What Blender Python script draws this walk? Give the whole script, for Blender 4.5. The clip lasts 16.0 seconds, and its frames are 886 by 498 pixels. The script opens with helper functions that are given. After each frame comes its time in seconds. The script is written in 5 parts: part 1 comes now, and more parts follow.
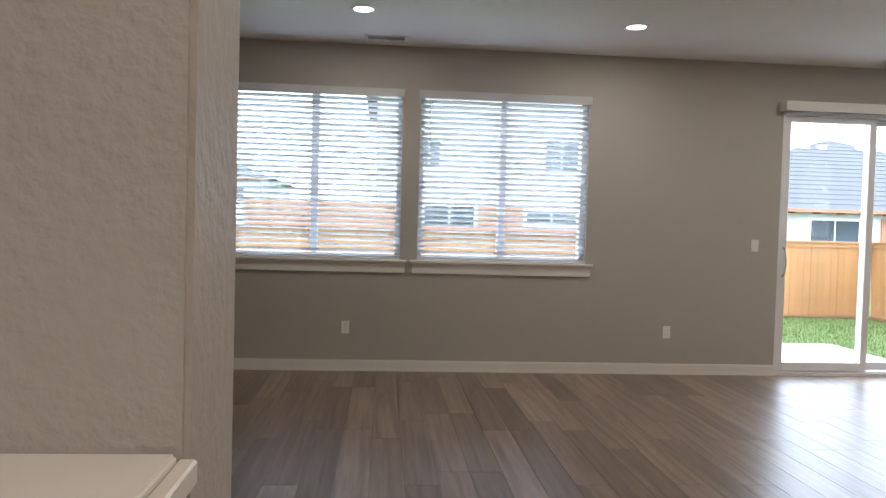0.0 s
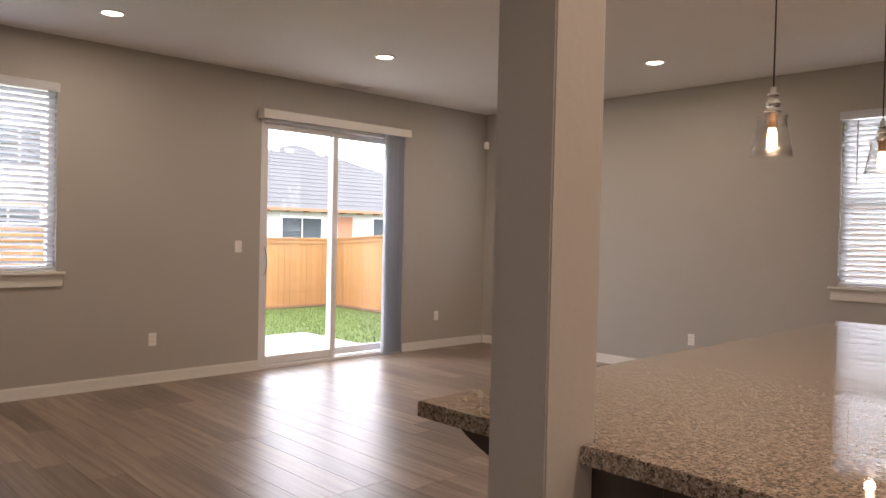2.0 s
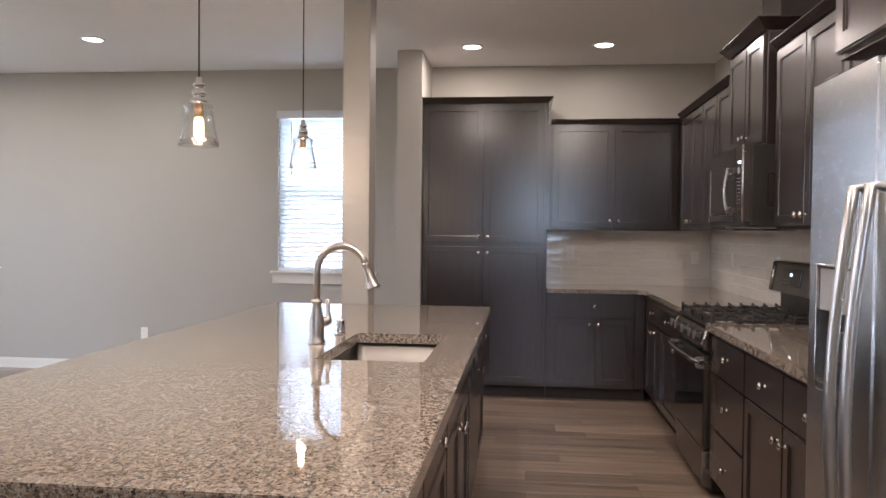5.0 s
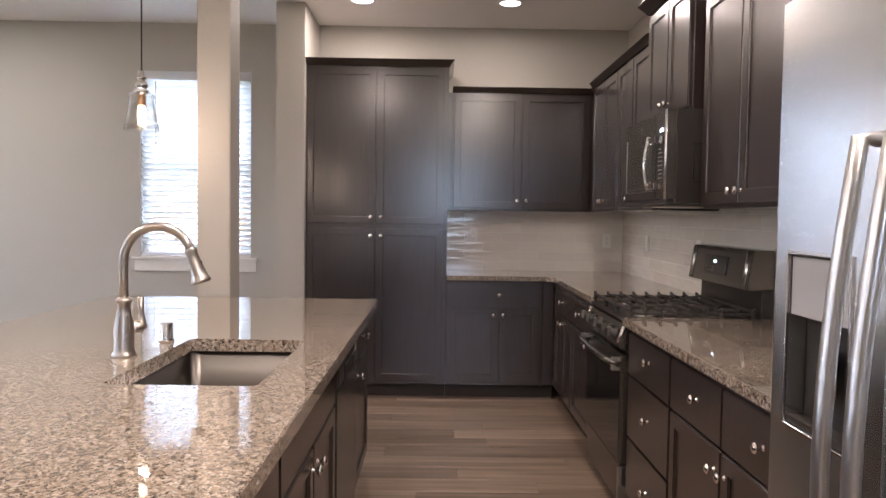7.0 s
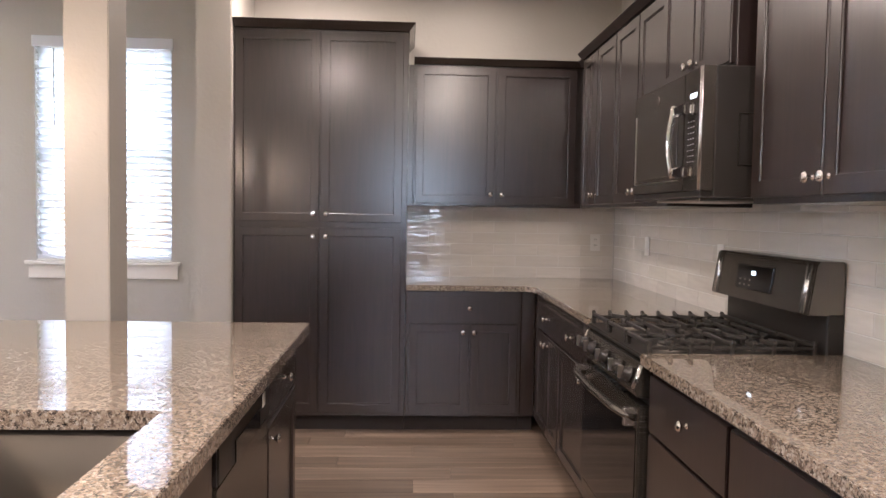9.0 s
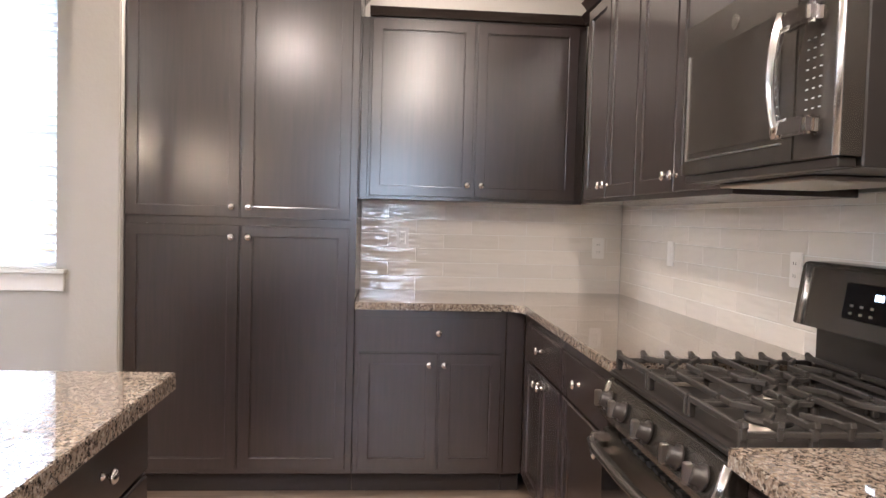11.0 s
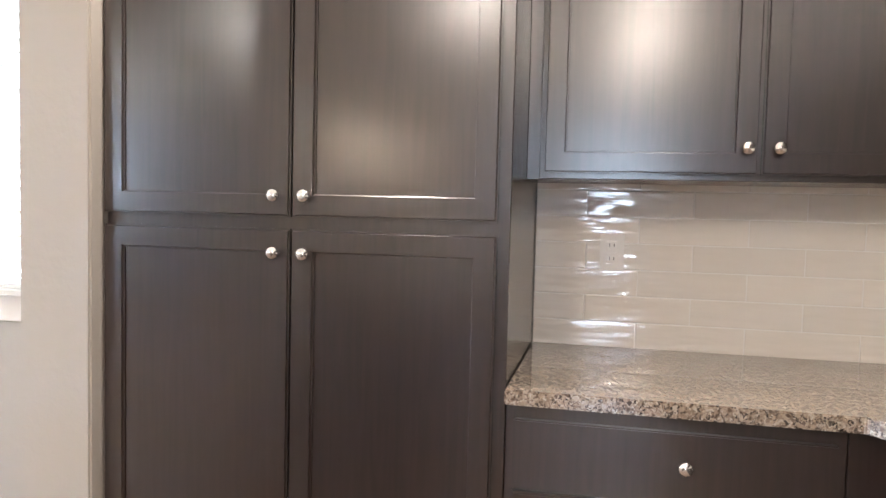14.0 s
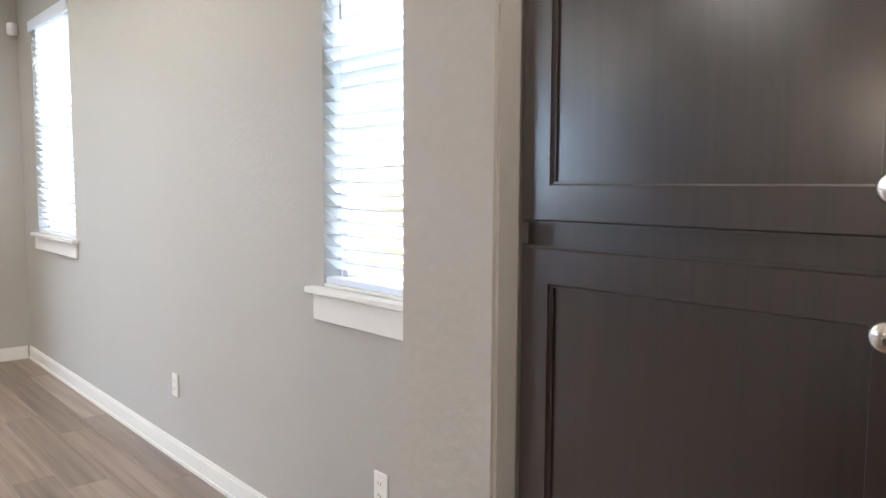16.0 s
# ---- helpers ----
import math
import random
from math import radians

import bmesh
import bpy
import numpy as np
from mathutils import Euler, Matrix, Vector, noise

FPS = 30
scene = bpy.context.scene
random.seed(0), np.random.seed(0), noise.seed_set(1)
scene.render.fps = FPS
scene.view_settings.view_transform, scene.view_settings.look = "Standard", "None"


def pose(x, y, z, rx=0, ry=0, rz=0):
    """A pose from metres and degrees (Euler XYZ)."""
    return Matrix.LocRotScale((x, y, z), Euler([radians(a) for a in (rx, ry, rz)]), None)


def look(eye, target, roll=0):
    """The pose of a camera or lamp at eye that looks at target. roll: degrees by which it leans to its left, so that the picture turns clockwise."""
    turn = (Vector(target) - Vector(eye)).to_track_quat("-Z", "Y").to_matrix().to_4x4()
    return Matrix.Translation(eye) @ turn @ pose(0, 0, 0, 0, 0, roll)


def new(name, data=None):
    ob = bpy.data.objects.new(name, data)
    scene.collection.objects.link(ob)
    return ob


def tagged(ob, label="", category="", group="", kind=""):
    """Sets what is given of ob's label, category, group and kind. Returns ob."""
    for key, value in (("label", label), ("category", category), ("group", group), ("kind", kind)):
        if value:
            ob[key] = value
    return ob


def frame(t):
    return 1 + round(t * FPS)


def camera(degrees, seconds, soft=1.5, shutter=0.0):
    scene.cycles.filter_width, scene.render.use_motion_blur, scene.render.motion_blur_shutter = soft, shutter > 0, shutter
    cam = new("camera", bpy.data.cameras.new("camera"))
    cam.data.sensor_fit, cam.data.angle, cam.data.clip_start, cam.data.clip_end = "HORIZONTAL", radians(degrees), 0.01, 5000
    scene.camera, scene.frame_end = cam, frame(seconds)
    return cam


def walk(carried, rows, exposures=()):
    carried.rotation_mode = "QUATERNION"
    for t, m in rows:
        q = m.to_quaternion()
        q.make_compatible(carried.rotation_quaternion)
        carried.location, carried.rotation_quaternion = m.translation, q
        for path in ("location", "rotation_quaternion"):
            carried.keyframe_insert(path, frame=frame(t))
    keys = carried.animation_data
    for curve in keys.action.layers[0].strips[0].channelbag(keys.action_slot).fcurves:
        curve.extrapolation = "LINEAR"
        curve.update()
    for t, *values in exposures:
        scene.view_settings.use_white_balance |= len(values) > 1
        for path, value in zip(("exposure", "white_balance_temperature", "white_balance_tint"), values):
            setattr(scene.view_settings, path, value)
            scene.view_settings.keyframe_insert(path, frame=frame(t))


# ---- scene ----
cam = camera(62.2, 16.0)
PATH = [
    (0, (1.579, 1.158, 1.33), (1.741, 3.15, 1.263), 1.6),
    (0.5, (1.571, 1.287, 1.377), (2.104, 3.213, 1.303), 1.4),
    (1, (1.555, 1.318, 1.387), (2.414, 3.123, 1.32), 1.2),
    (1.5, (1.562, 1.322, 1.386), (2.702, 2.965, 1.331), 1.2),
    (2, (1.582, 1.303, 1.388), (2.964, 2.748, 1.344), 1.3),
    (2.5, (1.593, 1.275, 1.392), (3.158, 2.52, 1.357), 1.3),
    (3, (1.61, 1.245, 1.39), (3.333, 2.26, 1.363), 1.3),
    (3.5, (1.621, 1.216, 1.39), (3.465, 1.99, 1.366), 1.2),
    (4, (1.616, 1.198, 1.387), (3.548, 1.718, 1.36), 1.0),
    (4.5, (1.622, 1.216, 1.383), (3.595, 1.54, 1.339), 0.6),
    (5, (1.711, 1.212, 1.384), (3.698, 1.433, 1.338), 0.6),
    (5.2, (1.765, 1.198, 1.385), (3.756, 1.385, 1.336), 0.8),
    (7.5, (2.627, 1.094, 1.363), (4.624, 1.051, 1.266), 0.7),
    (8, (2.861, 1.09, 1.37), (4.857, 1.029, 1.27), 0.7),
    (8.5, (3.096, 1.081, 1.369), (5.091, 1.0, 1.269), 0.8),
    (9, (3.347, 1.03, 1.369), (5.342, 0.93, 1.271), 1.0),
    (9.2, (3.438, 1.011, 1.374), (5.433, 0.909, 1.27), 0.9),
    (11.3, (4.601, 0.855, 1.318), (6.593, 0.695, 1.236), 1.6),
    (11.5, (4.726, 0.82, 1.316), (6.719, 0.672, 1.231), 1.7),
    (12, (5.009, 0.724, 1.324), (7.004, 0.636, 1.228), 1.7),
    (12.5, (5.301, 0.717, 1.327), (7.298, 0.725, 1.217), 1.7),
    (13, (5.59, 0.77, 1.335), (7.584, 0.865, 1.21), 1.5),
    (13.5, (5.901, 0.767, 1.343), (7.878, 1.036, 1.209), 1.7),
    (14, (6.2, 0.813, 1.328), (8.149, 1.25, 1.219), 1.4),
    (14.5, (6.492, 0.9, 1.334), (8.384, 1.536, 1.198), 1.2),
    (15, (6.793, 0.96, 1.349), (8.545, 1.909, 1.174), 1.2),
    (15.5, (6.936, 1.157, 1.331), (8.556, 2.32, 1.178), 1.2),
    (16, (7.064, 1.372, 1.35), (8.398, 2.852, 1.181), 0.3),
]
EXPOSURES = [(0.0,-0.8,5550,7),(0.5,-0.8,6250,12),(1.0,-0.88,6600,15),(2.5,-0.7,6350,18),(3.5,-0.45,6300,17),(4.5,-0.05,5400,11),(5.0,0.0,5250,9),(7.5,0.25,5350,11),(9.0,0.5,5350,11),(12.5,1.35,5250,7),(14.5,1.15,5350,5),(15.5,0.95,5150,3),(16.0,0.5,5150,4)]
walk(cam, [(t, look(eye, target, roll)) for t, eye, target, roll in PATH], EXPOSURES)
SKY, LAMP, KITCHEN_LAMP = 0.15, 19.0, 58.0

# ---- world, sun and large lights ----
world = bpy.data.worlds.new("overcast_sky")
scene.world = world
world.use_nodes = True
wn = world.node_tree.nodes
sky = wn.new("ShaderNodeTexSky")
sky.sky_type, sky.sun_disc = "NISHITA", False
sky.sun_elevation, sky.sun_rotation = radians(48), radians(200)
sky.air_density, sky.dust_density, sky.ozone_density = 1.0, 4.0, 1.0
cloud = wn.new("ShaderNodeMix")
cloud.data_type, cloud.blend_type = "RGBA", "MIX"
cloud.inputs[0].default_value = 0.55
cloud.inputs[7].default_value = (148.0, 154.0, 163.0, 1)
world.node_tree.links.new(sky.outputs[0], cloud.inputs[6])
world.node_tree.links.new(cloud.outputs[2], wn["Background"].inputs[0])
wn["Background"].inputs[1].default_value = SKY

sun = new("sun", bpy.data.lights.new("sun", "SUN"))
sun.data.energy, sun.data.angle, sun.data.color = 1.2, radians(20), (1, 0.96, 0.9)
sun.matrix_world = look((0, 0, 30), (0 + 30 * math.tan(radians(42)) * math.sin(radians(20)), 30 * math.tan(radians(42)) * math.cos(radians(20)), 0))

CEIL = 2.9
WN, WE, WS, WW = 7.736, 8.46, -0.44, -2.2


# ---- materials ----
def mat(name, color, rough=0.5, metal=0.0, vary=0.0, vscale=3.0, bump=0.0, bscale=200.0, spec=0.5, coat=0.0, tint=None, random=0.0):
    m = bpy.data.materials.new(name)
    m.use_nodes = True
    n, l = m.node_tree.nodes, m.node_tree.links
    b = n["Principled BSDF"]
    b.inputs["Base Color"].default_value = (*color, 1)
    b.inputs["Roughness"].default_value, b.inputs["Metallic"].default_value = rough, metal
    b.inputs["Specular IOR Level"].default_value, b.inputs["Coat Weight"].default_value = spec, coat
    b.inputs["Coat Roughness"].default_value = 0.08
    co = n.new("ShaderNodeTexCoord")
    if vary or random:
        t = n.new("ShaderNodeTexNoise")
        t.inputs["Scale"].default_value, t.inputs["Detail"].default_value = vscale, 5
        l.new(co.outputs["Object"], t.inputs["Vector"])
        hsv = n.new("ShaderNodeHueSaturation")
        hsv.inputs["Color"].default_value = (*color, 1)
        mr = n.new("ShaderNodeMapRange")
        mr.inputs[3].default_value, mr.inputs[4].default_value = 1 - vary, 1 + vary
        l.new(t.outputs[0], mr.inputs[0])
        out = mr.outputs[0]
        if random:
            oi = n.new("ShaderNodeObjectInfo")
            r = n.new("ShaderNodeMapRange")
            r.inputs[3].default_value, r.inputs[4].default_value = 1 - random, 1 + random
            l.new(oi.outputs["Random"], r.inputs[0])
            mu = n.new("ShaderNodeMath")
            mu.operation = "MULTIPLY"
            l.new(out, mu.inputs[0]), l.new(r.outputs[0], mu.inputs[1])
            out = mu.outputs[0]
        l.new(out, hsv.inputs["Value"])
        l.new(hsv.outputs[0], b.inputs["Base Color"])
    if bump:
        t2 = n.new("ShaderNodeTexNoise")
        t2.inputs["Scale"].default_value, t2.inputs["Detail"].default_value = bscale, 3
        l.new(co.outputs["Object"], t2.inputs["Vector"])
        bp = n.new("ShaderNodeBump")
        bp.inputs["Strength"].default_value, bp.inputs["Distance"].default_value = 1.0, bump
        l.new(t2.outputs[0], bp.inputs["Height"])
        l.new(bp.outputs[0], b.inputs["Normal"])
    return m


def emitter(name, color, strength):
    m = bpy.data.materials.new(name)
    m.use_nodes = True
    b = m.node_tree.nodes["Principled BSDF"]
    b.inputs["Base Color"].default_value = (0.8, 0.8, 0.8, 1)
    b.inputs["Emission Color"].default_value, b.inputs["Emission Strength"].default_value = (*color, 1), strength
    return m


M = {}
M["wall"] = mat("greige_wall_paint", (0.45, 0.43, 0.395), 0.55, vary=0.03, vscale=1.5, bump=0.0014, bscale=42)
M["wall_textured"] = mat("greige_orange_peel_paint", (0.45, 0.43, 0.395), 0.5, vary=0.05, vscale=2.5, bump=0.006, bscale=34)
M["ceiling"] = mat("white_ceiling_paint", (0.88, 0.865, 0.84), 0.7, vary=0.02, bump=0.003, bscale=45)
M["trim"] = mat("white_trim_paint", (0.78, 0.76, 0.72), 0.32, vary=0.02, bump=0.0004, bscale=60)
M["vinyl"] = mat("white_vinyl", (0.8, 0.8, 0.8), 0.3, vary=0.02)
M["plate"] = mat("white_plastic", (0.9, 0.885, 0.86), 0.28, vary=0.01)
M["black"] = mat("black_gap", (0.01, 0.01, 0.01), 0.6)
M["toe"] = mat("toe_kick_dark", (0.02, 0.013, 0.011), 0.6, vary=0.1)
M["nickel"] = mat("brushed_nickel", (0.72, 0.69, 0.66), 0.2, 1.0, vary=0.04, vscale=40)
M["nickel_dull"] = mat("satin_nickel", (0.5, 0.47, 0.43), 0.3, 1.0, vary=0.05, vscale=60)
M["satin_steel"] = mat("satin_steel", (0.62, 0.61, 0.6), 0.32, 1.0, vary=0.04, vscale=20)
M["chrome"] = mat("polished_chrome", (0.8, 0.79, 0.78), 0.08, 1.0, vary=0.02)
M["iron"] = mat("cast_iron", (0.05, 0.046, 0.042), 0.42, 0.2, vary=0.15, bump=0.0006, bscale=400)
M["slate"] = mat("black_stainless", (0.19, 0.175, 0.157), 0.27, 0.9, vary=0.08, vscale=6)
M["slate_dark"] = mat("dark_enamel", (0.03, 0.027, 0.025), 0.33, 0.0, vary=0.1, spec=0.4)
M["blackglass"] = mat("black_glass", (0.01, 0.01, 0.011), 0.06, vary=0.02)
M["slat"] = mat("white_blind_slat", (0.80, 0.81, 0.84), 0.4, vary=0.02)
# Same slats as above, lighter and more translucent to imitate a brighter sky behind.
M["slat_backlit"] = mat("backlit_white_blind_slat", (0.86, 0.87, 0.88), 0.4, vary=0.02)
M["vane"] = mat("grey_vinyl_vane", (0.68, 0.70, 0.74), 0.5, vary=0.03, vscale=8)
M["concrete"] = mat("patio_concrete", (0.27, 0.26, 0.255), 0.85, vary=0.12, vscale=4, bump=0.002, bscale=90)
M["grass"] = mat("lawn_green", (0.085, 0.125, 0.022), 0.9, vary=0.35, vscale=6, bump=0.02, bscale=60)
M["blade"] = mat("grass_blade", (0.09, 0.13, 0.024), 0.7, vary=0.3, vscale=3)
M["cedar"] = mat("cedar_board", (0.33, 0.17, 0.06), 0.7, vary=0.32, vscale=5, bump=0.001, bscale=80, random=0.14)
M["bark"] = mat("bark_mulch", (0.12, 0.055, 0.03), 0.95, vary=0.4, vscale=30, bump=0.02, bscale=50)
M["roof"] = mat("slate_grey_shingle", (0.083, 0.085, 0.087), 0.9, vary=0.25, vscale=9, bump=0.01, bscale=20)
M["siding"] = mat("white_siding", (0.5, 0.485, 0.47), 0.7, vary=0.04)
M["siding_blue"] = mat("pale_siding", (0.62, 0.68, 0.7), 0.7, vary=0.04)
M["siding_tan"] = mat("tan_siding", (0.46, 0.45, 0.42), 0.75, vary=0.06)
M["orange"] = mat("orange_brown_fascia", (0.34, 0.15, 0.085), 0.7, vary=0.1)
M["dark_window"] = mat("outdoor_window_glass", (0.05, 0.06, 0.07), 0.08, vary=0.05)
M["plastic_film"] = mat("clear_plastic_film", (0.82, 0.83, 0.85), 0.12, vary=0.05, vscale=20, bump=0.01, bscale=28)
M["plastic_film"].node_tree.nodes["Principled BSDF"].inputs["Transmission Weight"].default_value = 0.8
M["smoke"] = mat("smoked_door_glass", (0.05, 0.045, 0.04), 0.13, vary=0.02, coat=0.3)
M["led"] = emitter("led_lens", (1.0, 0.86, 0.7), 14.0)
M["display"] = emitter("clock_digits", (0.85, 0.95, 1.0), 2.5)
M["filament"] = emitter("bulb_glow", (1.0, 0.62, 0.32), 14.0)
M["brass"] = mat("antique_brass_socket", (0.45, 0.28, 0.16), 0.3, 1.0, vary=0.05)
M["cord"] = mat("black_cord", (0.02, 0.018, 0.016), 0.7, vary=0.1)
M["grout"] = mat("pale_grout", (0.84, 0.83, 0.81), 0.9, vary=0.05)


def translucent(m, share):
    n, l = m.node_tree.nodes, m.node_tree.links
    b, tr, mx = n["Principled BSDF"], n.new("ShaderNodeBsdfTranslucent"), n.new("ShaderNodeMixShader")
    tr.inputs[0].default_value = b.inputs["Base Color"].default_value
    mx.inputs[0].default_value = share
    l.new(b.outputs[0], mx.inputs[1]), l.new(tr.outputs[0], mx.inputs[2])
    l.new(mx.outputs[0], n["Material Output"].inputs[0])


translucent(M["slat"], 0.38), translucent(M["slat_backlit"], 0.5), translucent(M["vane"], 0.5)


def wood_dark():
    m = mat("espresso_cabinet", (0.02, 0.012, 0.011), 0.45, spec=0.3, coat=1.0)
    n, l = m.node_tree.nodes, m.node_tree.links
    b = n["Principled BSDF"]
    b.inputs["Coat Roughness"].default_value, b.inputs["Coat IOR"].default_value = 0.225, 1.8
    co, mp, t = n.new("ShaderNodeTexCoord"), n.new("ShaderNodeMapping"), n.new("ShaderNodeTexNoise")
    mp.inputs["Scale"].default_value = (60, 60, 3)
    t.inputs["Scale"].default_value, t.inputs["Detail"].default_value, t.inputs["Distortion"].default_value = 1.2, 6, 0.6
    l.new(co.outputs["Object"], mp.inputs[0]), l.new(mp.outputs[0], t.inputs[0])
    r = n.new("ShaderNodeValToRGB")
    r.color_ramp.elements[0].position, r.color_ramp.elements[0].color = 0.3, (0.016, 0.0095, 0.0088, 1)
    r.color_ramp.elements[1].position, r.color_ramp.elements[1].color = 0.75, (0.024, 0.0138, 0.0122, 1)
    l.new(t.outputs[0], r.inputs[0]), l.new(r.outputs[0], b.inputs["Base Color"])
    bp = n.new("ShaderNodeBump")
    bp.inputs["Strength"].default_value, bp.inputs["Distance"].default_value = 0.05, 0.0002
    l.new(t.outputs[0], bp.inputs["Height"]), l.new(bp.outputs[0], b.inputs["Normal"])
    return m


def granite():
    m = mat("speckled_granite", (0.4, 0.34, 0.28), 0.035, spec=0.75, coat=0.6)
    n, l = m.node_tree.nodes, m.node_tree.links
    b = n["Principled BSDF"]
    b.inputs["Coat Roughness"].default_value = 0.02
    co = n.new("ShaderNodeTexCoord")

    def ramp(src, stops):
        r = n.new("ShaderNodeValToRGB")
        e = r.color_ramp.elements
        e[0].position, e[0].color = stops[0][0], (*stops[0][1], 1)
        e[1].position, e[1].color = stops[-1][0], (*stops[-1][1], 1)
        for p, c in stops[1:-1]:
            q = e.new(p)
            q.color = (*c, 1)
        l.new(src, r.inputs[0])
        return r.outputs[0]

    wob = n.new("ShaderNodeTexNoise")
    wob.inputs["Scale"].default_value, wob.inputs["Detail"].default_value = 120, 2
    l.new(co.outputs["Object"], wob.inputs[0])
    mixv = n.new("ShaderNodeMix")
    mixv.data_type, mixv.blend_type = "RGBA", "LINEAR_LIGHT"
    mixv.inputs[0].default_value = 0.012
    l.new(co.outputs["Object"], mixv.inputs[6]), l.new(wob.outputs[1], mixv.inputs[7])
    v = n.new("ShaderNodeTexVoronoi")
    v.inputs["Scale"].default_value = 175
    l.new(mixv.outputs[2], v.inputs[0])
    sep = n.new("ShaderNodeSeparateColor")
    l.new(v.outputs["Color"], sep.inputs[0])
    base = ramp(sep.outputs[0], [(0.0, (0.04, 0.036, 0.034)), (0.12, (0.08, 0.068, 0.06)), (0.19, (0.19, 0.15, 0.12)), (0.45, (0.30, 0.24, 0.185)), (0.7, (0.37, 0.31, 0.25)), (1.0, (0.5, 0.455, 0.4))])
    v2 = n.new("ShaderNodeTexNoise")
    v2.inputs["Scale"].default_value, v2.inputs["Detail"].default_value = 90, 3
    l.new(co.outputs["Object"], v2.inputs[0])
    dark = ramp(v2.outputs[0], [(0.36, (0.42, 0.39, 0.37)), (0.45, (1, 1, 1)), (0.60, (1, 1, 1)), (0.66, (1.18, 1.15, 1.1))])
    mul = n.new("ShaderNodeMix")
    mul.data_type, mul.blend_type = "RGBA", "MULTIPLY"
    mul.inputs[0].default_value = 1
    l.new(base, mul.inputs[6]), l.new(dark, mul.inputs[7])
    l.new(mul.outputs[2], b.inputs["Base Color"])
    return m


def plank():
    m = mat("grey_brown_plank", (0.2, 0.15, 0.11), 0.32, spec=0.5)
    n, l = m.node_tree.nodes, m.node_tree.links
    b = n["Principled BSDF"]
    co, mp, t, oi = n.new("ShaderNodeTexCoord"), n.new("ShaderNodeMapping"), n.new("ShaderNodeTexNoise"), n.new("ShaderNodeObjectInfo")
    geo = n.new("ShaderNodeNewGeometry")
    rnd = n.new("ShaderNodeMath")
    rnd.operation = "ADD"
    l.new(oi.outputs["Random"], rnd.inputs[0]), l.new(geo.outputs["Random Per Island"], rnd.inputs[1])
    off = n.new("ShaderNodeVectorMath")
    off.operation = "ADD"
    sc = n.new("ShaderNodeMath")
    sc.operation = "MULTIPLY"
    sc.inputs[1].default_value = 37.0
    l.new(rnd.outputs[0], sc.inputs[0])
    l.new(co.outputs["Object"], off.inputs[0]), l.new(sc.outputs[0], off.inputs[1])
    mp.inputs["Scale"].default_value = (22, 0.9, 1)
    t.inputs["Scale"].default_value, t.inputs["Detail"].default_value, t.inputs["Distortion"].default_value = 1.3, 5, 0.25
    l.new(off.outputs[0], mp.inputs[0]), l.new(mp.outputs[0], t.inputs[0])
    r = n.new("ShaderNodeValToRGB")
    e = r.color_ramp.elements
    e[0].position, e[0].color = 0.28, (0.13, 0.09, 0.066, 1)
    e[1].position, e[1].color = 0.74, (0.32, 0.24, 0.18, 1)
    q = e.new(0.5)
    q.color = (0.22, 0.165, 0.126, 1)
    l.new(t.outputs[0], r.inputs[0])
    fr = n.new("ShaderNodeMath")
    fr.operation = "FRACT"
    l.new(rnd.outputs[0], fr.inputs[0])
    mr = n.new("ShaderNodeMapRange")
    mr.inputs[3].default_value, mr.inputs[4].default_value = 0.70, 1.22
    l.new(fr.outputs[0], mr.inputs[0])
    hsv = n.new("ShaderNodeHueSaturation")
    l.new(r.outputs[0], hsv.inputs["Color"]), l.new(mr.outputs[0], hsv.inputs["Value"])
    l.new(hsv.outputs[0], b.inputs["Base Color"])
    rr = n.new("ShaderNodeMapRange")
    rr.inputs[3].default_value, rr.inputs[4].default_value = 0.27, 0.40
    l.new(t.outputs[0], rr.inputs[0]), l.new(rr.outputs[0], b.inputs["Roughness"])
    bp = n.new("ShaderNodeBump")
    bp.inputs["Strength"].default_value, bp.inputs["Distance"].default_value = 0.5, 0.0006
    l.new(t.outputs[0], bp.inputs["Height"]), l.new(bp.outputs[0], b.inputs["Normal"])
    return m


def tile_glaze():
    m = mat("wavy_glazed_tile", (0.82, 0.785, 0.735), 0.06, spec=0.6, vary=0.03, vscale=5, random=0.04)
    n, l = m.node_tree.nodes, m.node_tree.links
    co, mp, t = n.new("ShaderNodeTexCoord"), n.new("ShaderNodeMapping"), n.new("ShaderNodeTexNoise")
    oi, add = n.new("ShaderNodeObjectInfo"), n.new("ShaderNodeVectorMath")
    add.operation = "ADD"
    l.new(co.outputs["Object"], add.inputs[0]), l.new(oi.outputs["Location"], add.inputs[1])
    mp.inputs["Scale"].default_value = (5, 5, 26)
    t.inputs["Scale"].default_value, t.inputs["Detail"].default_value = 1.0, 1.5
    l.new(add.outputs[0], mp.inputs[0]), l.new(mp.outputs[0], t.inputs[0])
    bp = n.new("ShaderNodeBump")
    bp.inputs["Strength"].default_value, bp.inputs["Distance"].default_value = 1.0, 0.006
    l.new(t.outputs[0], bp.inputs["Height"]), l.new(bp.outputs[0], n["Principled BSDF"].inputs["Normal"])
    return m


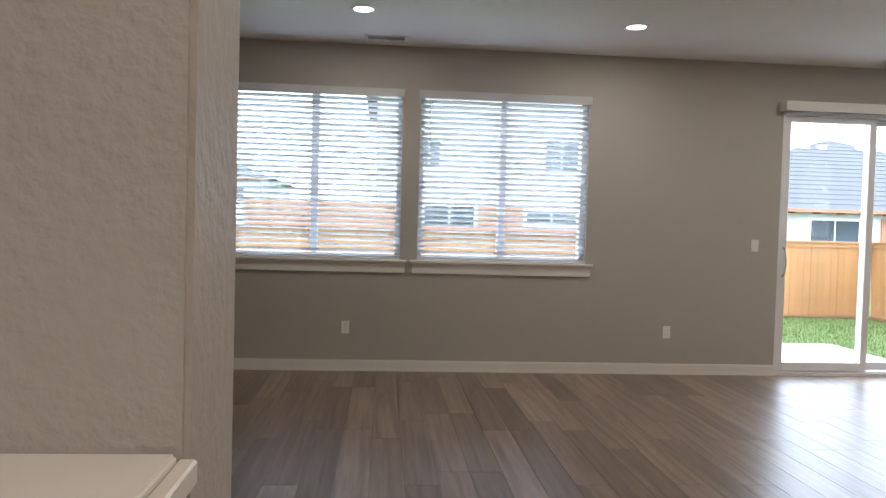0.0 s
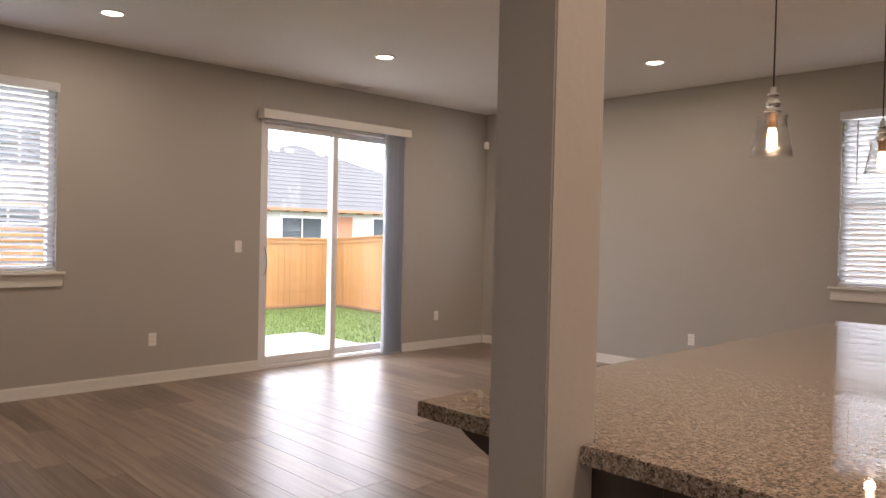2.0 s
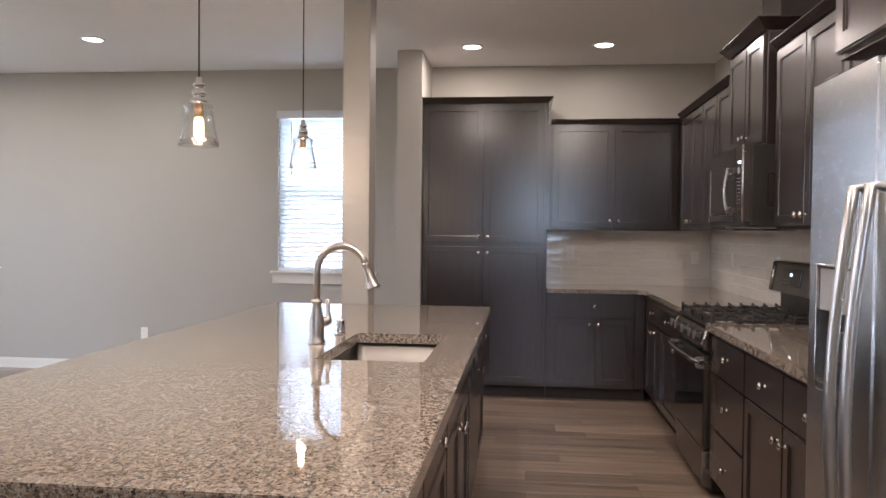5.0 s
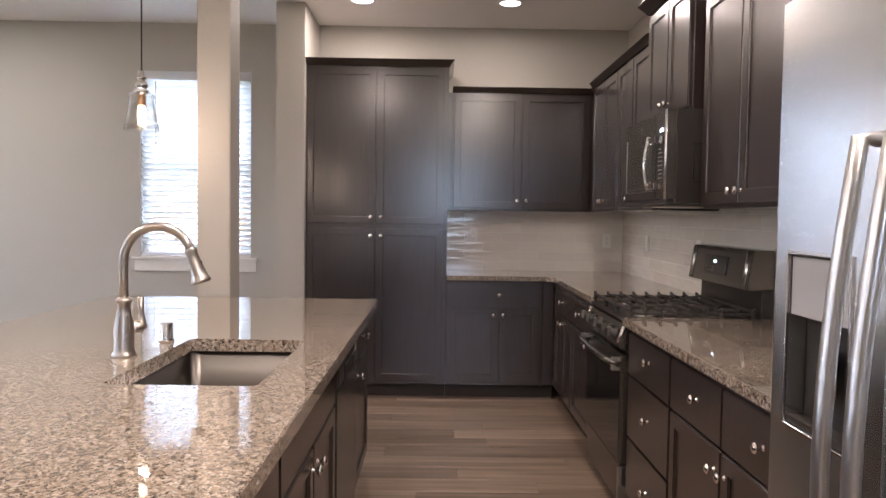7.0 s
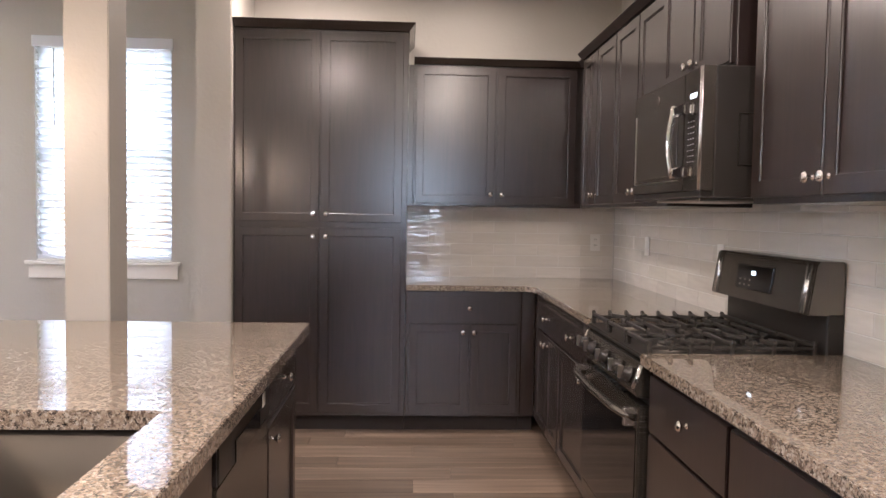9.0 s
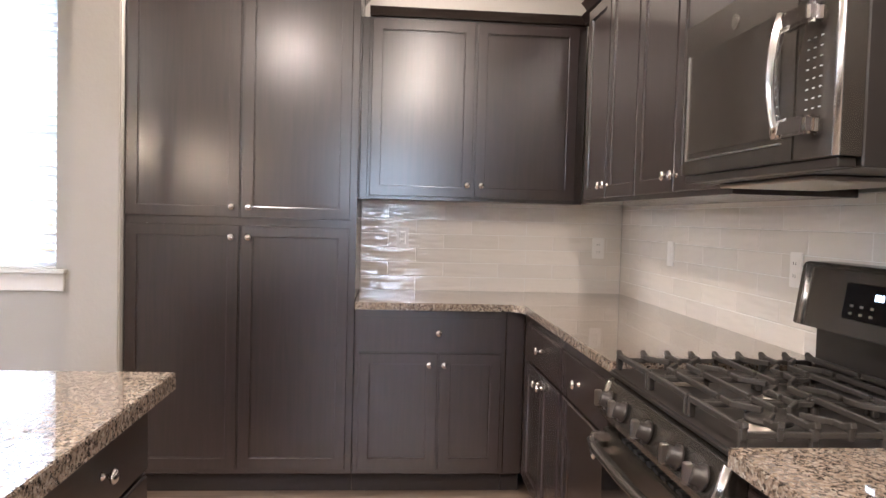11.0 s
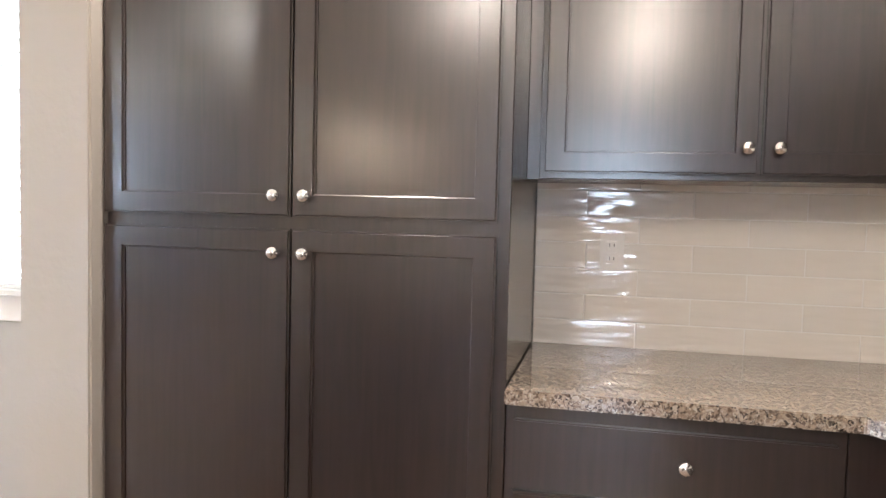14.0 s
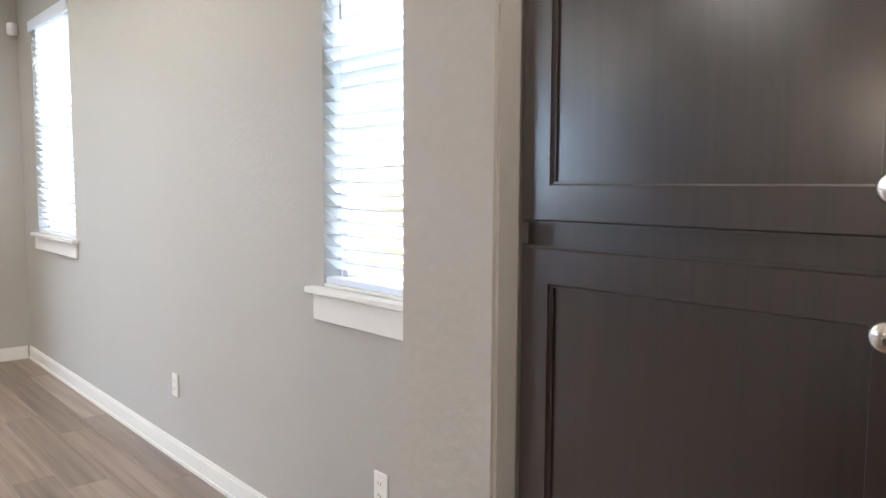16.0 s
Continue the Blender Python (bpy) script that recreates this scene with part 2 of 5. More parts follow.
def steel(name, color, rough, axis, wave=0.0):
    m = mat(name, color, rough, 1.0)
    n, l = m.node_tree.nodes, m.node_tree.links
    co, mp, t = n.new("ShaderNodeTexCoord"), n.new("ShaderNodeMapping"), n.new("ShaderNodeTexNoise")
    mp.inputs["Scale"].default_value = axis
    t.inputs["Scale"].default_value, t.inputs["Detail"].default_value = 3, 4
    l.new(co.outputs["Object"], mp.inputs[0]), l.new(mp.outputs[0], t.inputs[0])
    bp = n.new("ShaderNodeBump")
    bp.inputs["Strength"].default_value, bp.inputs["Distance"].default_value = 0.25, 0.0003
    l.new(t.outputs[0], bp.inputs["Height"]), l.new(bp.outputs[0], n["Principled BSDF"].inputs["Normal"])
    if wave:
        mp2, t2, bp2 = n.new("ShaderNodeMapping"), n.new("ShaderNodeTexNoise"), n.new("ShaderNodeBump")
        mp2.inputs["Scale"].default_value = (0.9, 0.9, 7)
        t2.inputs["Scale"].default_value, t2.inputs["Detail"].default_value = 1.0, 1.0
        bp2.inputs["Distance"].default_value = wave
        l.new(co.outputs["Object"], mp2.inputs[0]), l.new(mp2.outputs[0], t2.inputs[0])
        l.new(t2.outputs[0], bp2.inputs["Height"]), l.new(bp2.outputs[0], bp.inputs["Normal"])
    return m


def glass(name, color=(1, 1, 1), rough=0.0, bump=0.0, scale=60, top=0.8, power=5.0, floor_=0.035):
    m = bpy.data.materials.new(name)
    m.use_nodes = True
    n, l = m.node_tree.nodes, m.node_tree.links
    n.remove(n["Principled BSDF"])
    tr, gl, mx, fr = n.new("ShaderNodeBsdfTransparent"), n.new("ShaderNodeBsdfGlossy"), n.new("ShaderNodeMixShader"), n.new("ShaderNodeLayerWeight")
    tr.inputs[0].default_value = (*color, 1)
    gl.inputs["Roughness"].default_value = rough
    pw, ml = n.new("ShaderNodeMath"), n.new("ShaderNodeMath")
    pw.operation, ml.operation = "POWER", "MULTIPLY_ADD"
    pw.inputs[1].default_value = power
    ml.inputs[1].default_value, ml.inputs[2].default_value = top, floor_
    l.new(fr.outputs[1], pw.inputs[0]), l.new(pw.outputs[0], ml.inputs[0])
    l.new(ml.outputs[0], mx.inputs[0]), l.new(tr.outputs[0], mx.inputs[1]), l.new(gl.outputs[0], mx.inputs[2])
    l.new(mx.outputs[0], n["Material Output"].inputs[0])
    if bump:
        co, v, bp = n.new("ShaderNodeTexCoord"), n.new("ShaderNodeTexVoronoi"), n.new("ShaderNodeBump")
        v.inputs["Scale"].default_value = scale
        bp.inputs["Distance"].default_value = bump
        l.new(co.outputs["Object"], v.inputs[0]), l.new(v.outputs[0], bp.inputs["Height"])
        l.new(bp.outputs[0], gl.inputs["Normal"]), l.new(bp.outputs[0], fr.inputs["Normal"])
    return m


M["cab"], M["granite"], M["plank"], M["tile"] = wood_dark(), granite(), plank(), tile_glaze()
M["steel"] = steel("brushed_steel_horizontal", (0.74, 0.75, 0.76), 0.25, (1, 1, 120), 0.0035)
M["sink_steel"] = steel("brushed_sink_steel", (0.125, 0.115, 0.105), 0.33, (60, 60, 2))
M["pane"] = glass("window_glass")
M["seeded"] = glass("seeded_clear_glass", (0.985, 0.98, 0.97), 0.02, 0.0005, 150, top=0.9, power=2.6, floor_=0.06)


# ---- mesh helpers ----
def boxes(*bs, bev=0.0, seg=1):
    bm = bmesh.new()
    for x0, y0, z0, x1, y1, z1 in bs:
        m = Matrix.LocRotScale(((x0 + x1) / 2, (y0 + y1) / 2, (z0 + z1) / 2), None, (abs(x1 - x0), abs(y1 - y0), abs(z1 - z0)))
        bmesh.ops.create_cube(bm, size=1, matrix=m)
    if bev:
        bmesh.ops.bevel(bm, geom=bm.edges[:], offset=bev, segments=seg, affect="EDGES", clamp_overlap=True)
    return bm


def poly(points, z0, z1, bm=None, bev=0.0):
    bm = bm or bmesh.new()
    f = bm.faces.new([bm.verts.new((x, y, z0)) for x, y in points])
    r = bmesh.ops.extrude_face_region(bm, geom=[f])
    bmesh.ops.translate(bm, vec=(0, 0, z1 - z0), verts=[v for v in r["geom"] if isinstance(v, bmesh.types.BMVert)])
    bmesh.ops.recalc_face_normals(bm, faces=bm.faces[:])
    if bev:
        bmesh.ops.bevel(bm, geom=[e for e in bm.edges if e.calc_face_angle(0) > 0.5], offset=bev, segments=2, affect="EDGES")
    return bm


def lathe(profile, n=24, m=None, bm=None):
    """A solid of revolution about local z from (radius, height) pairs."""
    bm = bm or bmesh.new()
    m = m or Matrix()
    rings = []
    for r, h in profile:
        rings.append([bm.verts.new(m @ Vector((max(r, 1e-4) * math.cos(2 * math.pi * i / n), max(r, 1e-4) * math.sin(2 * math.pi * i / n), h))) for i in range(n)])
    for a, b in zip(rings, rings[1:]):
        for i in range(n):
            bm.faces.new((a[i], a[(i + 1) % n], b[(i + 1) % n], b[i]))
    bm.faces.new(rings[0][::-1]), bm.faces.new(rings[-1])
    bmesh.ops.recalc_face_normals(bm, faces=bm.faces[:])
    for f in bm.faces:
        f.smooth = len(f.verts) == 4
    return bm


def tube(points, radius, n=12, bm=None, flat=1.0):
    """A bar swept along points; flat squashes it across."""
    bm = bm or bmesh.new()
    pts = [Vector(p) for p in points]
    radii = radius if isinstance(radius, (list, tuple)) else [radius] * len(pts)
    rings = []
    up = None
    for i, p in enumerate(pts):
        d = (pts[min(i + 1, len(pts) - 1)] - pts[max(i - 1, 0)]).normalized()
        if up is None:
            up = Vector((0, 0, 1)) if abs(d.z) < 0.9 else Vector((1, 0, 0))
        side = d.cross(up).normalized()
        up = side.cross(d).normalized()
        rings.append([bm.verts.new(p + radii[i] * (side * math.cos(2 * math.pi * k / n) + up * flat * math.sin(2 * math.pi * k / n))) for k in range(n)])
    for a, b in zip(rings, rings[1:]):
        for k in range(n):
            bm.faces.new((a[k], a[(k + 1) % n], b[(k + 1) % n], b[k])).smooth = True
    bm.faces.new(rings[0][::-1]), bm.faces.new(rings[-1])
    bmesh.ops.recalc_face_normals(bm, faces=bm.faces[:])
    return bm


def thing(name, m, label, category, group="", kind=""):
    ob = new(name)
    ob.empty_display_size = 0.1
    ob.matrix_basis = m
    return tagged(ob, label, category, group, kind)


def part(name, bm, material, parent=None, label="", at=None, kind=""):
    """Links a bmesh (or a mesh) as one mesh object under a thing or a part."""
    if isinstance(bm, bmesh.types.BMesh):
        me = bpy.data.meshes.new(name)
        bm.to_mesh(me)
        bm.free()
        me.materials.append(material)
    else:
        me = bm
    ob = new(name, me)
    if parent is not None:
        ob.parent = parent
    if at is not None:
        ob.matrix_basis = at if isinstance(at, Matrix) else Matrix.Translation(at)
    return tagged(ob, label, kind=kind)


def solid(name, bm, material, label, category="", kind="structure", group=""):
    return tagged(part(name, bm, material), label, category, group, kind)


# ---- shell of the house ----
def wall_with_holes(axis, at, thick, a0, a1, holes, z1=CEIL):
    """Boxes of a wall along x (axis 'x', at y) or along y, with openings (a, b, z0, z1)."""
    out, cur = [], a0
    segs = []
    for a, b, h0, h1 in sorted(holes):
        segs.append((cur, a, 0, z1))
        segs.append((a, b, 0, h0)) if h0 > 0 else None
        segs.append((a, b, h1, z1))
        cur = b
    segs.append((cur, a1, 0, z1))
    for a, b, lo, hi in segs:
        out.append((a, at, lo, b, at + thick, hi) if axis == "x" else (at, a, lo, at + thick, b, hi))
    return boxes(*out)


W1, W2 = (0.175, 1.727, 1.003, 2.52), (1.88, 3.42, 1.003, 2.52)
DOOR = (5.25, 7.08, 0.0, 2.47)
E1, E2 = (2.635, 3.54, 1.0, 2.51), (6.43, 7.34, 1.0, 2.51)
solid("wall_north", wall_with_holes("x", WN, 0.16, WW, WE + 0.16, [W1, W2, DOOR]), M["wall"], "greige orange-peel painted wall with two windows and a patio door")
solid("wall_east", wall_with_holes("y", WE, 0.16, WS - 0.16, WN, [E1, E2]), M["wall"], "greige painted wall with two tall windows")
solid("wall_south", boxes((WW, WS - 0.16, 0, WE, WS, CEIL)), M["wall"], "greige painted wall behind the kitchen run")
solid("wall_west", wall_with_holes("y", WW - 0.16, 0.16, WS - 0.16, WN + 0.16, [(0.35, 1.25, 1.4, 2.5)]), M["wall"], "greige painted wall at the far end of the room")
solid("ceiling", boxes((WW - 0.16, WS - 0.16, CEIL, WE + 0.16, WN + 0.16, CEIL + 0.2)), M["ceiling"], "off-white lightly textured flat ceiling")
solid("subfloor", boxes((WW - 0.16, WS - 0.16, -0.2, WE + 0.16, WN + 0.16, -0.012)), M["toe"], "dark base sheet under the planks")
solid("wall_stub", boxes((7.8, 2.079, 0, WE, 2.29, CEIL), bev=0.006, seg=2), M["wall"], "short greige painted wall end beside the pantry")
solid("wall_hall", boxes((0.25, 2.03, 0, 1.358, 2.29, CEIL), bev=0.008, seg=2), M["wall_textured"], "greige textured wall end with rounded corner")
solid("wall_half", boxes((0.5, 1.3, 0, 1.343, 2.028, 1.030)), M["wall"], "low greige half wall under a painted cap")
solid("trim_cap", boxes((0.5, 1.3, 1.031, 1.346, 2.027, 1.055), bev=0.004, seg=2), M["trim"], "painted wooden cap on the half wall")
solid("trim_cap_mould", boxes((1.347, 1.3, 1.018, 1.369, 2.029, 1.048), (1.344, 1.3, 0.993, 1.357, 2.029, 1.017), bev=0.003), M["trim"], "narrow painted moulding under the cap")
solid("column_1", boxes((2.818, 2.266, 0, 3.0, 2.432, CEIL), bev=0.004, seg=2), M["wall"], "greige painted square column at the island")
solid("column_2", boxes((6.3, 2.198, 0, 6.485, 2.372, CEIL), bev=0.004, seg=2), M["wall"], "greige painted square column beyond the island")


def baseboard(name, runs):
    bs = []
    for x0, y0, x1, y1, nx, ny in runs:
        for t, z0, z1 in ((0.014, 0, 0.085), (0.009, 0.085, 0.098), (0.02, 0.0, 0.018)):
            bs.append((min(x0, x1) - (t if nx < 0 else 0), min(y0, y1) - (t if ny < 0 else 0), z0, max(x0, x1) + (t if nx > 0 else 0), max(y0, y1) + (t if ny > 0 else 0), z1))
    solid(name, boxes(*bs), M["trim"], "white painted baseboard with a stepped top")


baseboard("baseboard_north", [(WW, WN, 5.25, WN, 0, -1), (7.1, WN, WE - 0.02, WN, 0, -1)])
baseboard("baseboard_east", [(WE, 2.29, WE, WN - 0.02, -1, 0)])
baseboard("baseboard_column", [(2.818, 2.266, 2.818, 2.432, -1, 0), (2.818, 2.432, 3.0, 2.432, 0, 1)])
baseboard("baseboard_hall", [(1.358, 2.03, 1.358, 2.29, 1, 0)])


# ---- windows, blinds, patio door ----
def window(name, w, h, m, split, label):
    """A vinyl window in a hole w wide, h high; local x along, y outwards, z up from the hole's foot."""
    win = thing(name, m, label, "window", kind="structure")
    f = 0.05
    part("window_frame", boxes((0, 0.07, 0, f, 0.15, h), (w - f, 0.07, 0, w, 0.15, h), (f, 0.07, 0, w - f, 0.15, f), (f, 0.07, h - f, w - f, 0.15, h), bev=0.004), M["vinyl"], win)
    if split == "v":
        part("mullion", boxes((w / 2 - 0.035, 0.08, f, w / 2 + 0.035, 0.14, h - f), bev=0.004), M["vinyl"], win)
        spans = [(f, f, w / 2 - 0.035, h - f), (w / 2 + 0.035, f, w - f, h - f)]
    else:
        part("meeting_rail", boxes((f, 0.08, h / 2 - 0.02, w - f, 0.14, h / 2 + 0.02), bev=0.004), M["vinyl"], win)
        spans = [(f, f, w - f, h / 2 - 0.02), (f, h / 2 + 0.02, w - f, h - f)]
    for a, b, c, d in spans:
        p = part("pane", boxes((a, 0.108, b, c, 0.112, d)), M["pane"], win)
        p.visible_shadow = False
    part("window_sill", boxes((-0.06, -0.045, -0.022, w + 0.06, 0.0, 0.0), (0, 0, -0.0, w, 0.075, 0.012), bev=0.003), M["trim"], win, "white painted wooden stool")
    part("apron", boxes((-0.045, -0.018, -0.118, w + 0.045, -0.001, -0.0225), bev=0.003), M["trim"], win)
    return win


def blind(w, h, m, tilt, label, wand, material="slat", pitch=0.048):
    b = thing("window_blind", m, label, "blind", "horizontal blinds")
    part("valance", boxes((-0.012, -0.02, h - 0.075, w + 0.012, -0.006, h), bev=0.004), M["slat"], b)
    part("headrail", boxes((0.01, -0.003, h - 0.055, w - 0.01, 0.045, h - 0.004), bev=0.002), M["slat"], b)
    bm = boxes((0.008, -0.03, -0.0014, w - 0.008, 0.03, 0.0014))
    me = bpy.data.meshes.new("slat")
    bm.to_mesh(me)
    bm.free()
    me.materials.append(M[material])
    k = int((h - 0.12) / pitch)
    for i in range(k):
        z = h - 0.095 - i * pitch
        part("slat", me, None, b, at=Matrix.Translation((0, 0.027, z)) @ Matrix.Rotation(radians(tilt), 4, "X"))
    part("bottom_rail", boxes((0.008, 0.003, 0.014, w - 0.008, 0.051, 0.036), bev=0.003), M["slat"], b)
    for f in (0.12, 0.5, 0.88):
        part("ladder_cord", boxes((w * f - 0.001, 0.001, 0.03, w * f + 0.001, 0.003, h - 0.06)), M["plate"], b)
    part("tilt_wand", tube([(wand, -0.012, h - 0.08), (wand + 0.004, -0.016, h - 0.62)], 0.004, 8), M["nickel_dull"], b, "grey tilt wand")
    return b


for i, (a, b_, z0, z1) in enumerate((W1, W2)):
    window("window_%d" % (i + 1), b_ - a, z1 - z0, pose(a, WN, z0), "v", "white vinyl sliding window with painted stool and apron")
    blind(b_ - a, z1 - z0, pose(a, WN, z0), -24, "open white faux-wood horizontal blind in the window", 0.09)
for i, (a, b_, z0, z1) in enumerate((E1, E2)):
    mm = pose(WE, b_, z0, 0, 0, -90)
    window("window_%d" % (i + 3), b_ - a, z1 - z0, mm, "h", "white vinyl single-hung window with painted stool and apron")
    blind(b_ - a, z1 - z0, mm, -38, "open white faux-wood horizontal blind in the tall window", 0.13, "slat_backlit", 0.0445)

window("window_5", 0.9, 1.1, pose(WW, 0.35, 1.4, 0, 0, 90), "v", "white vinyl window in the far wall")

door = thing("door_1", pose(5.25, WN, 0), "white vinyl sliding patio door with two glass panels", "door", kind="structure")
dw, dh = 1.83, 2.47
part("door_frame", boxes((0, 0.0, 0.0, 0.035, 0.14, dh), (dw - 0.035, 0.0, 0.0, dw, 0.14, dh), (0.035, 0.0, dh - 0.035, dw - 0.035, 0.14, dh), bev=0.003), M["vinyl"], door)
part("track", boxes((0.035, 0.0, -0.01, dw - 0.035, 0.15, 0.03), (0.035, 0.05, 0.03, dw - 0.035, 0.055, 0.042), bev=0.002), M["vinyl"], door)
for px0, px1, py in ((0.036, 0.945, 0.035), (0.885, dw - 0.036, 0.09)):
    panel = part("door_panel", boxes((px0, py, 0.042, px0 + 0.065, py + 0.04, dh - 0.037), (px1 - 0.065, py, 0.042, px1, py + 0.04, dh - 0.037), (px0 + 0.065, py, 0.042, px1 - 0.065, py + 0.04, 0.12), (px0 + 0.065, py, dh - 0.092, px1 - 0.065, py + 0.04, dh - 0.037), bev=0.003), M["vinyl"], door)
    g = part("pane", boxes((px0 + 0.065, py + 0.018, 0.12, px1 - 0.065, py + 0.022, dh - 0.092)), M["pane"], panel)
    g.visible_shadow = False
    if px0 < 0.1:
        part("door_handle", tube([(px0 + 0.035, py, 0.93), (px0 + 0.035, py - 0.035, 0.95), (px0 + 0.037, py - 0.052, 1.03), (px0 + 0.037, py - 0.052, 1.1), (px0 + 0.035, py - 0.035, 1.18), (px0 + 0.035, py, 1.2)], 0.008, 8), M["nickel_dull"], panel, "dark curved pull")

vb = thing("vertical_blind", pose(5.21, WN, 0), "grey vertical blind drawn aside at the patio door", "blind")
part("valance", boxes((0, -0.12, 2.457, 1.88, -0.108, 2.545), (0, -0.108, 2.457, 0.012, -0.001, 2.545), (1.868, -0.108, 2.457, 1.88, -0.001, 2.545), (0.012, -0.108, 2.533, 1.868, -0.001, 2.545), bev=0.002), M["trim"], vb, "white boxed valance")
part("headrail", boxes((0.02, -0.085, 2.475, 1.86, -0.045, 2.515)), M["vinyl"], vb)
for i in range(13):
    x = 1.55 + i * 0.0215
    bm = bmesh.new()
    cols = []
    for k in range(5):
        u = (k / 4 - 0.5) * 0.089
        cols.append((u, 0.006 * math.cos(math.pi * (k / 4 - 0.5))))
    fr = [bm.verts.new((cx, cy, 0.03)) for cx, cy in cols] + [bm.verts.new((cx, cy + 0.0012, 0.03)) for cx, cy in cols[::-1]]
    f = bm.faces.new(fr)
    r = bmesh.ops.extrude_face_region(bm, geom=[f])
    bmesh.ops.translate(bm, vec=(0, 0, 2.445), verts=[v for v in r["geom"] if isinstance(v, bmesh.types.BMVert)])
    bmesh.ops.recalc_face_normals(bm, faces=bm.faces[:])
    part("vane", bm, M["vane"], vb, at=pose(x, -0.065, 0, 0, 0, 68 + 8 * math.sin(i * 2.1)))


# ---- small wall and ceiling fixtures ----
def outlet(m, label, kind_="outlet"):
    o = thing("wall_outlet" if kind_ == "outlet" else "light_switch", m, label, kind_, "wall plates")
    part("plate", boxes((-0.035, -0.006, -0.057, 0.035, 0, 0.057), bev=0.0025, seg=2), M["plate"], o)
    if kind_ == "outlet":
        for s in (-0.02, 0.02):
            part("socket", boxes((-0.017, -0.0085, s - 0.014, 0.017, -0.0062, s + 0.014), bev=0.001), M["plate"], o)
            part("slot", boxes((-0.008, -0.0093, s - 0.004, -0.006, -0.0087, s + 0.006), (0.005, -0.0093, s - 0.004, 0.007, -0.0087, s + 0.005)), M["black"], o)
    else:
        part("rocker", boxes((-0.016, -0.0095, -0.033, 0.016, -0.0062, 0.033), bev=0.002), M["plate"], o)
    return o


OUT = "white duplex outlet plate on the greige wall"
for x in (1.258, 4.208, 7.64):
    outlet(pose(x, WN - 0.0005, 0.39), OUT)
for y in (4.87, 3.211):
    outlet(pose(WE - 0.0005, y, 0.375, 0, 0, -90), OUT)
outlet(pose(5.022, WN - 0.0005, 1.213), "white rocker switch beside the patio door", "switch")
for y, z in ((0.80, 1.212), (-0.295, 1.18)):
    outlet(pose(WE - 0.0145, y, z, 0, 0, -90), "white duplex outlet plate on the tiled backsplash")
outlet(pose(7.715, WS + 0.0145, 1.19, 0, 0, 180), "white rocker switch plate on the tiled backsplash", "switch")
outlet(pose(6.67, WS + 0.0145, 1.19, 0, 0, 180), "white duplex outlet plate on the tiled backsplash")

sensor = thing("motion_sensor", pose(WE - 0.045, WN - 0.045, 2.46, 0, 0, -45), "small white motion sensor high in the corner", "sensor")
part("housing", boxes((-0.03, -0.025, 0, 0.03, 0.03, 0.09), bev=0.008, seg=2), M["plate"], sensor)
part("lens", boxes((-0.02, -0.028, 0.012, 0.02, -0.0252, 0.05), bev=0.001), M["vinyl"], sensor)


def downlight(x, y):
    power = (0.5 if x == 4.2 else 0.5 if x == 1.4 else 0.14 if x > 7 and y < 1 else 0.3 if x > 7 else 0.22 if x == 4.95 else 0.75) * KITCHEN_LAMP if y < 2 else LAMP
    d = thing("recessed_light", pose(x, y, CEIL), "lit round white recessed ceiling light", "ceiling light", "recessed lights")
    part("trim_ring", lathe([(0.098, 0.0), (0.098, -0.004), (0.09, -0.008), (0.074, -0.008), (0.07, -0.003), (0.07, 0.0)], 32), M["plate"], d)
    part("diffuser", lathe([(0.069, -0.001), (0.068, -0.005)], 32), M["led"], d)
    lamp = new("lamp", bpy.data.lights.new("lamp", "AREA"))
    lamp.data.shape, lamp.data.size, lamp.data.energy, lamp.data.color = "DISK", 0.13, power, (1.0, 0.74, 0.53) if y < 2 else (1.0, 0.80, 0.60)
    lamp.parent, lamp.location = d, (0, 0, -0.01)
    return d


for x, y in ((1.39, 6.65), (3.49, 6.76), (5.61, 6.30), (7.25, 6.34), (7.28, 4.67), (7.73, 1.66), (7.74, 0.60), (4.95, 0.57), (3.3, 0.56), (4.2, 1.8), (1.4, 0.6), (3.5, 3.9)):
    downlight(x, y)


def ceiling_vent(x, y):
    v = thing("ceiling_vent", pose(x, y, CEIL), "white louvred ceiling register", "vent", "ceiling vents")
    part("frame", boxes((-0.18, -0.075, -0.008, 0.18, -0.052, 0), (-0.18, 0.052, -0.008, 0.18, 0.075, 0), (-0.18, -0.052, -0.008, -0.155, 0.052, 0), (0.155, -0.052, -0.008, 0.18, 0.052, 0), (-0.006, -0.052, -0.008, 0.006, 0.052, 0), bev=0.002), M["plate"], v)
    # The ceiling is solid here; a black sheet gives the shade behind the louvres.
    part("duct", boxes((-0.154, -0.051, -0.0015, 0.154, 0.051, -0.0005)), M["black"], v, "flat black sheet in place of the shaded duct opening")
    for i in range(7):
        y0 = -0.045 + i * 0.015
        part("louvre", boxes((-0.154, -0.005, -0.0007, 0.154, 0.005, 0.0007)), M["plate"], v, at=Matrix.Translation((0, y0, -0.006)) @ Matrix.Rotation(radians(35), 4, "X"))


ceiling_vent(1.56, 7.46), ceiling_vent(6.22, 7.55)


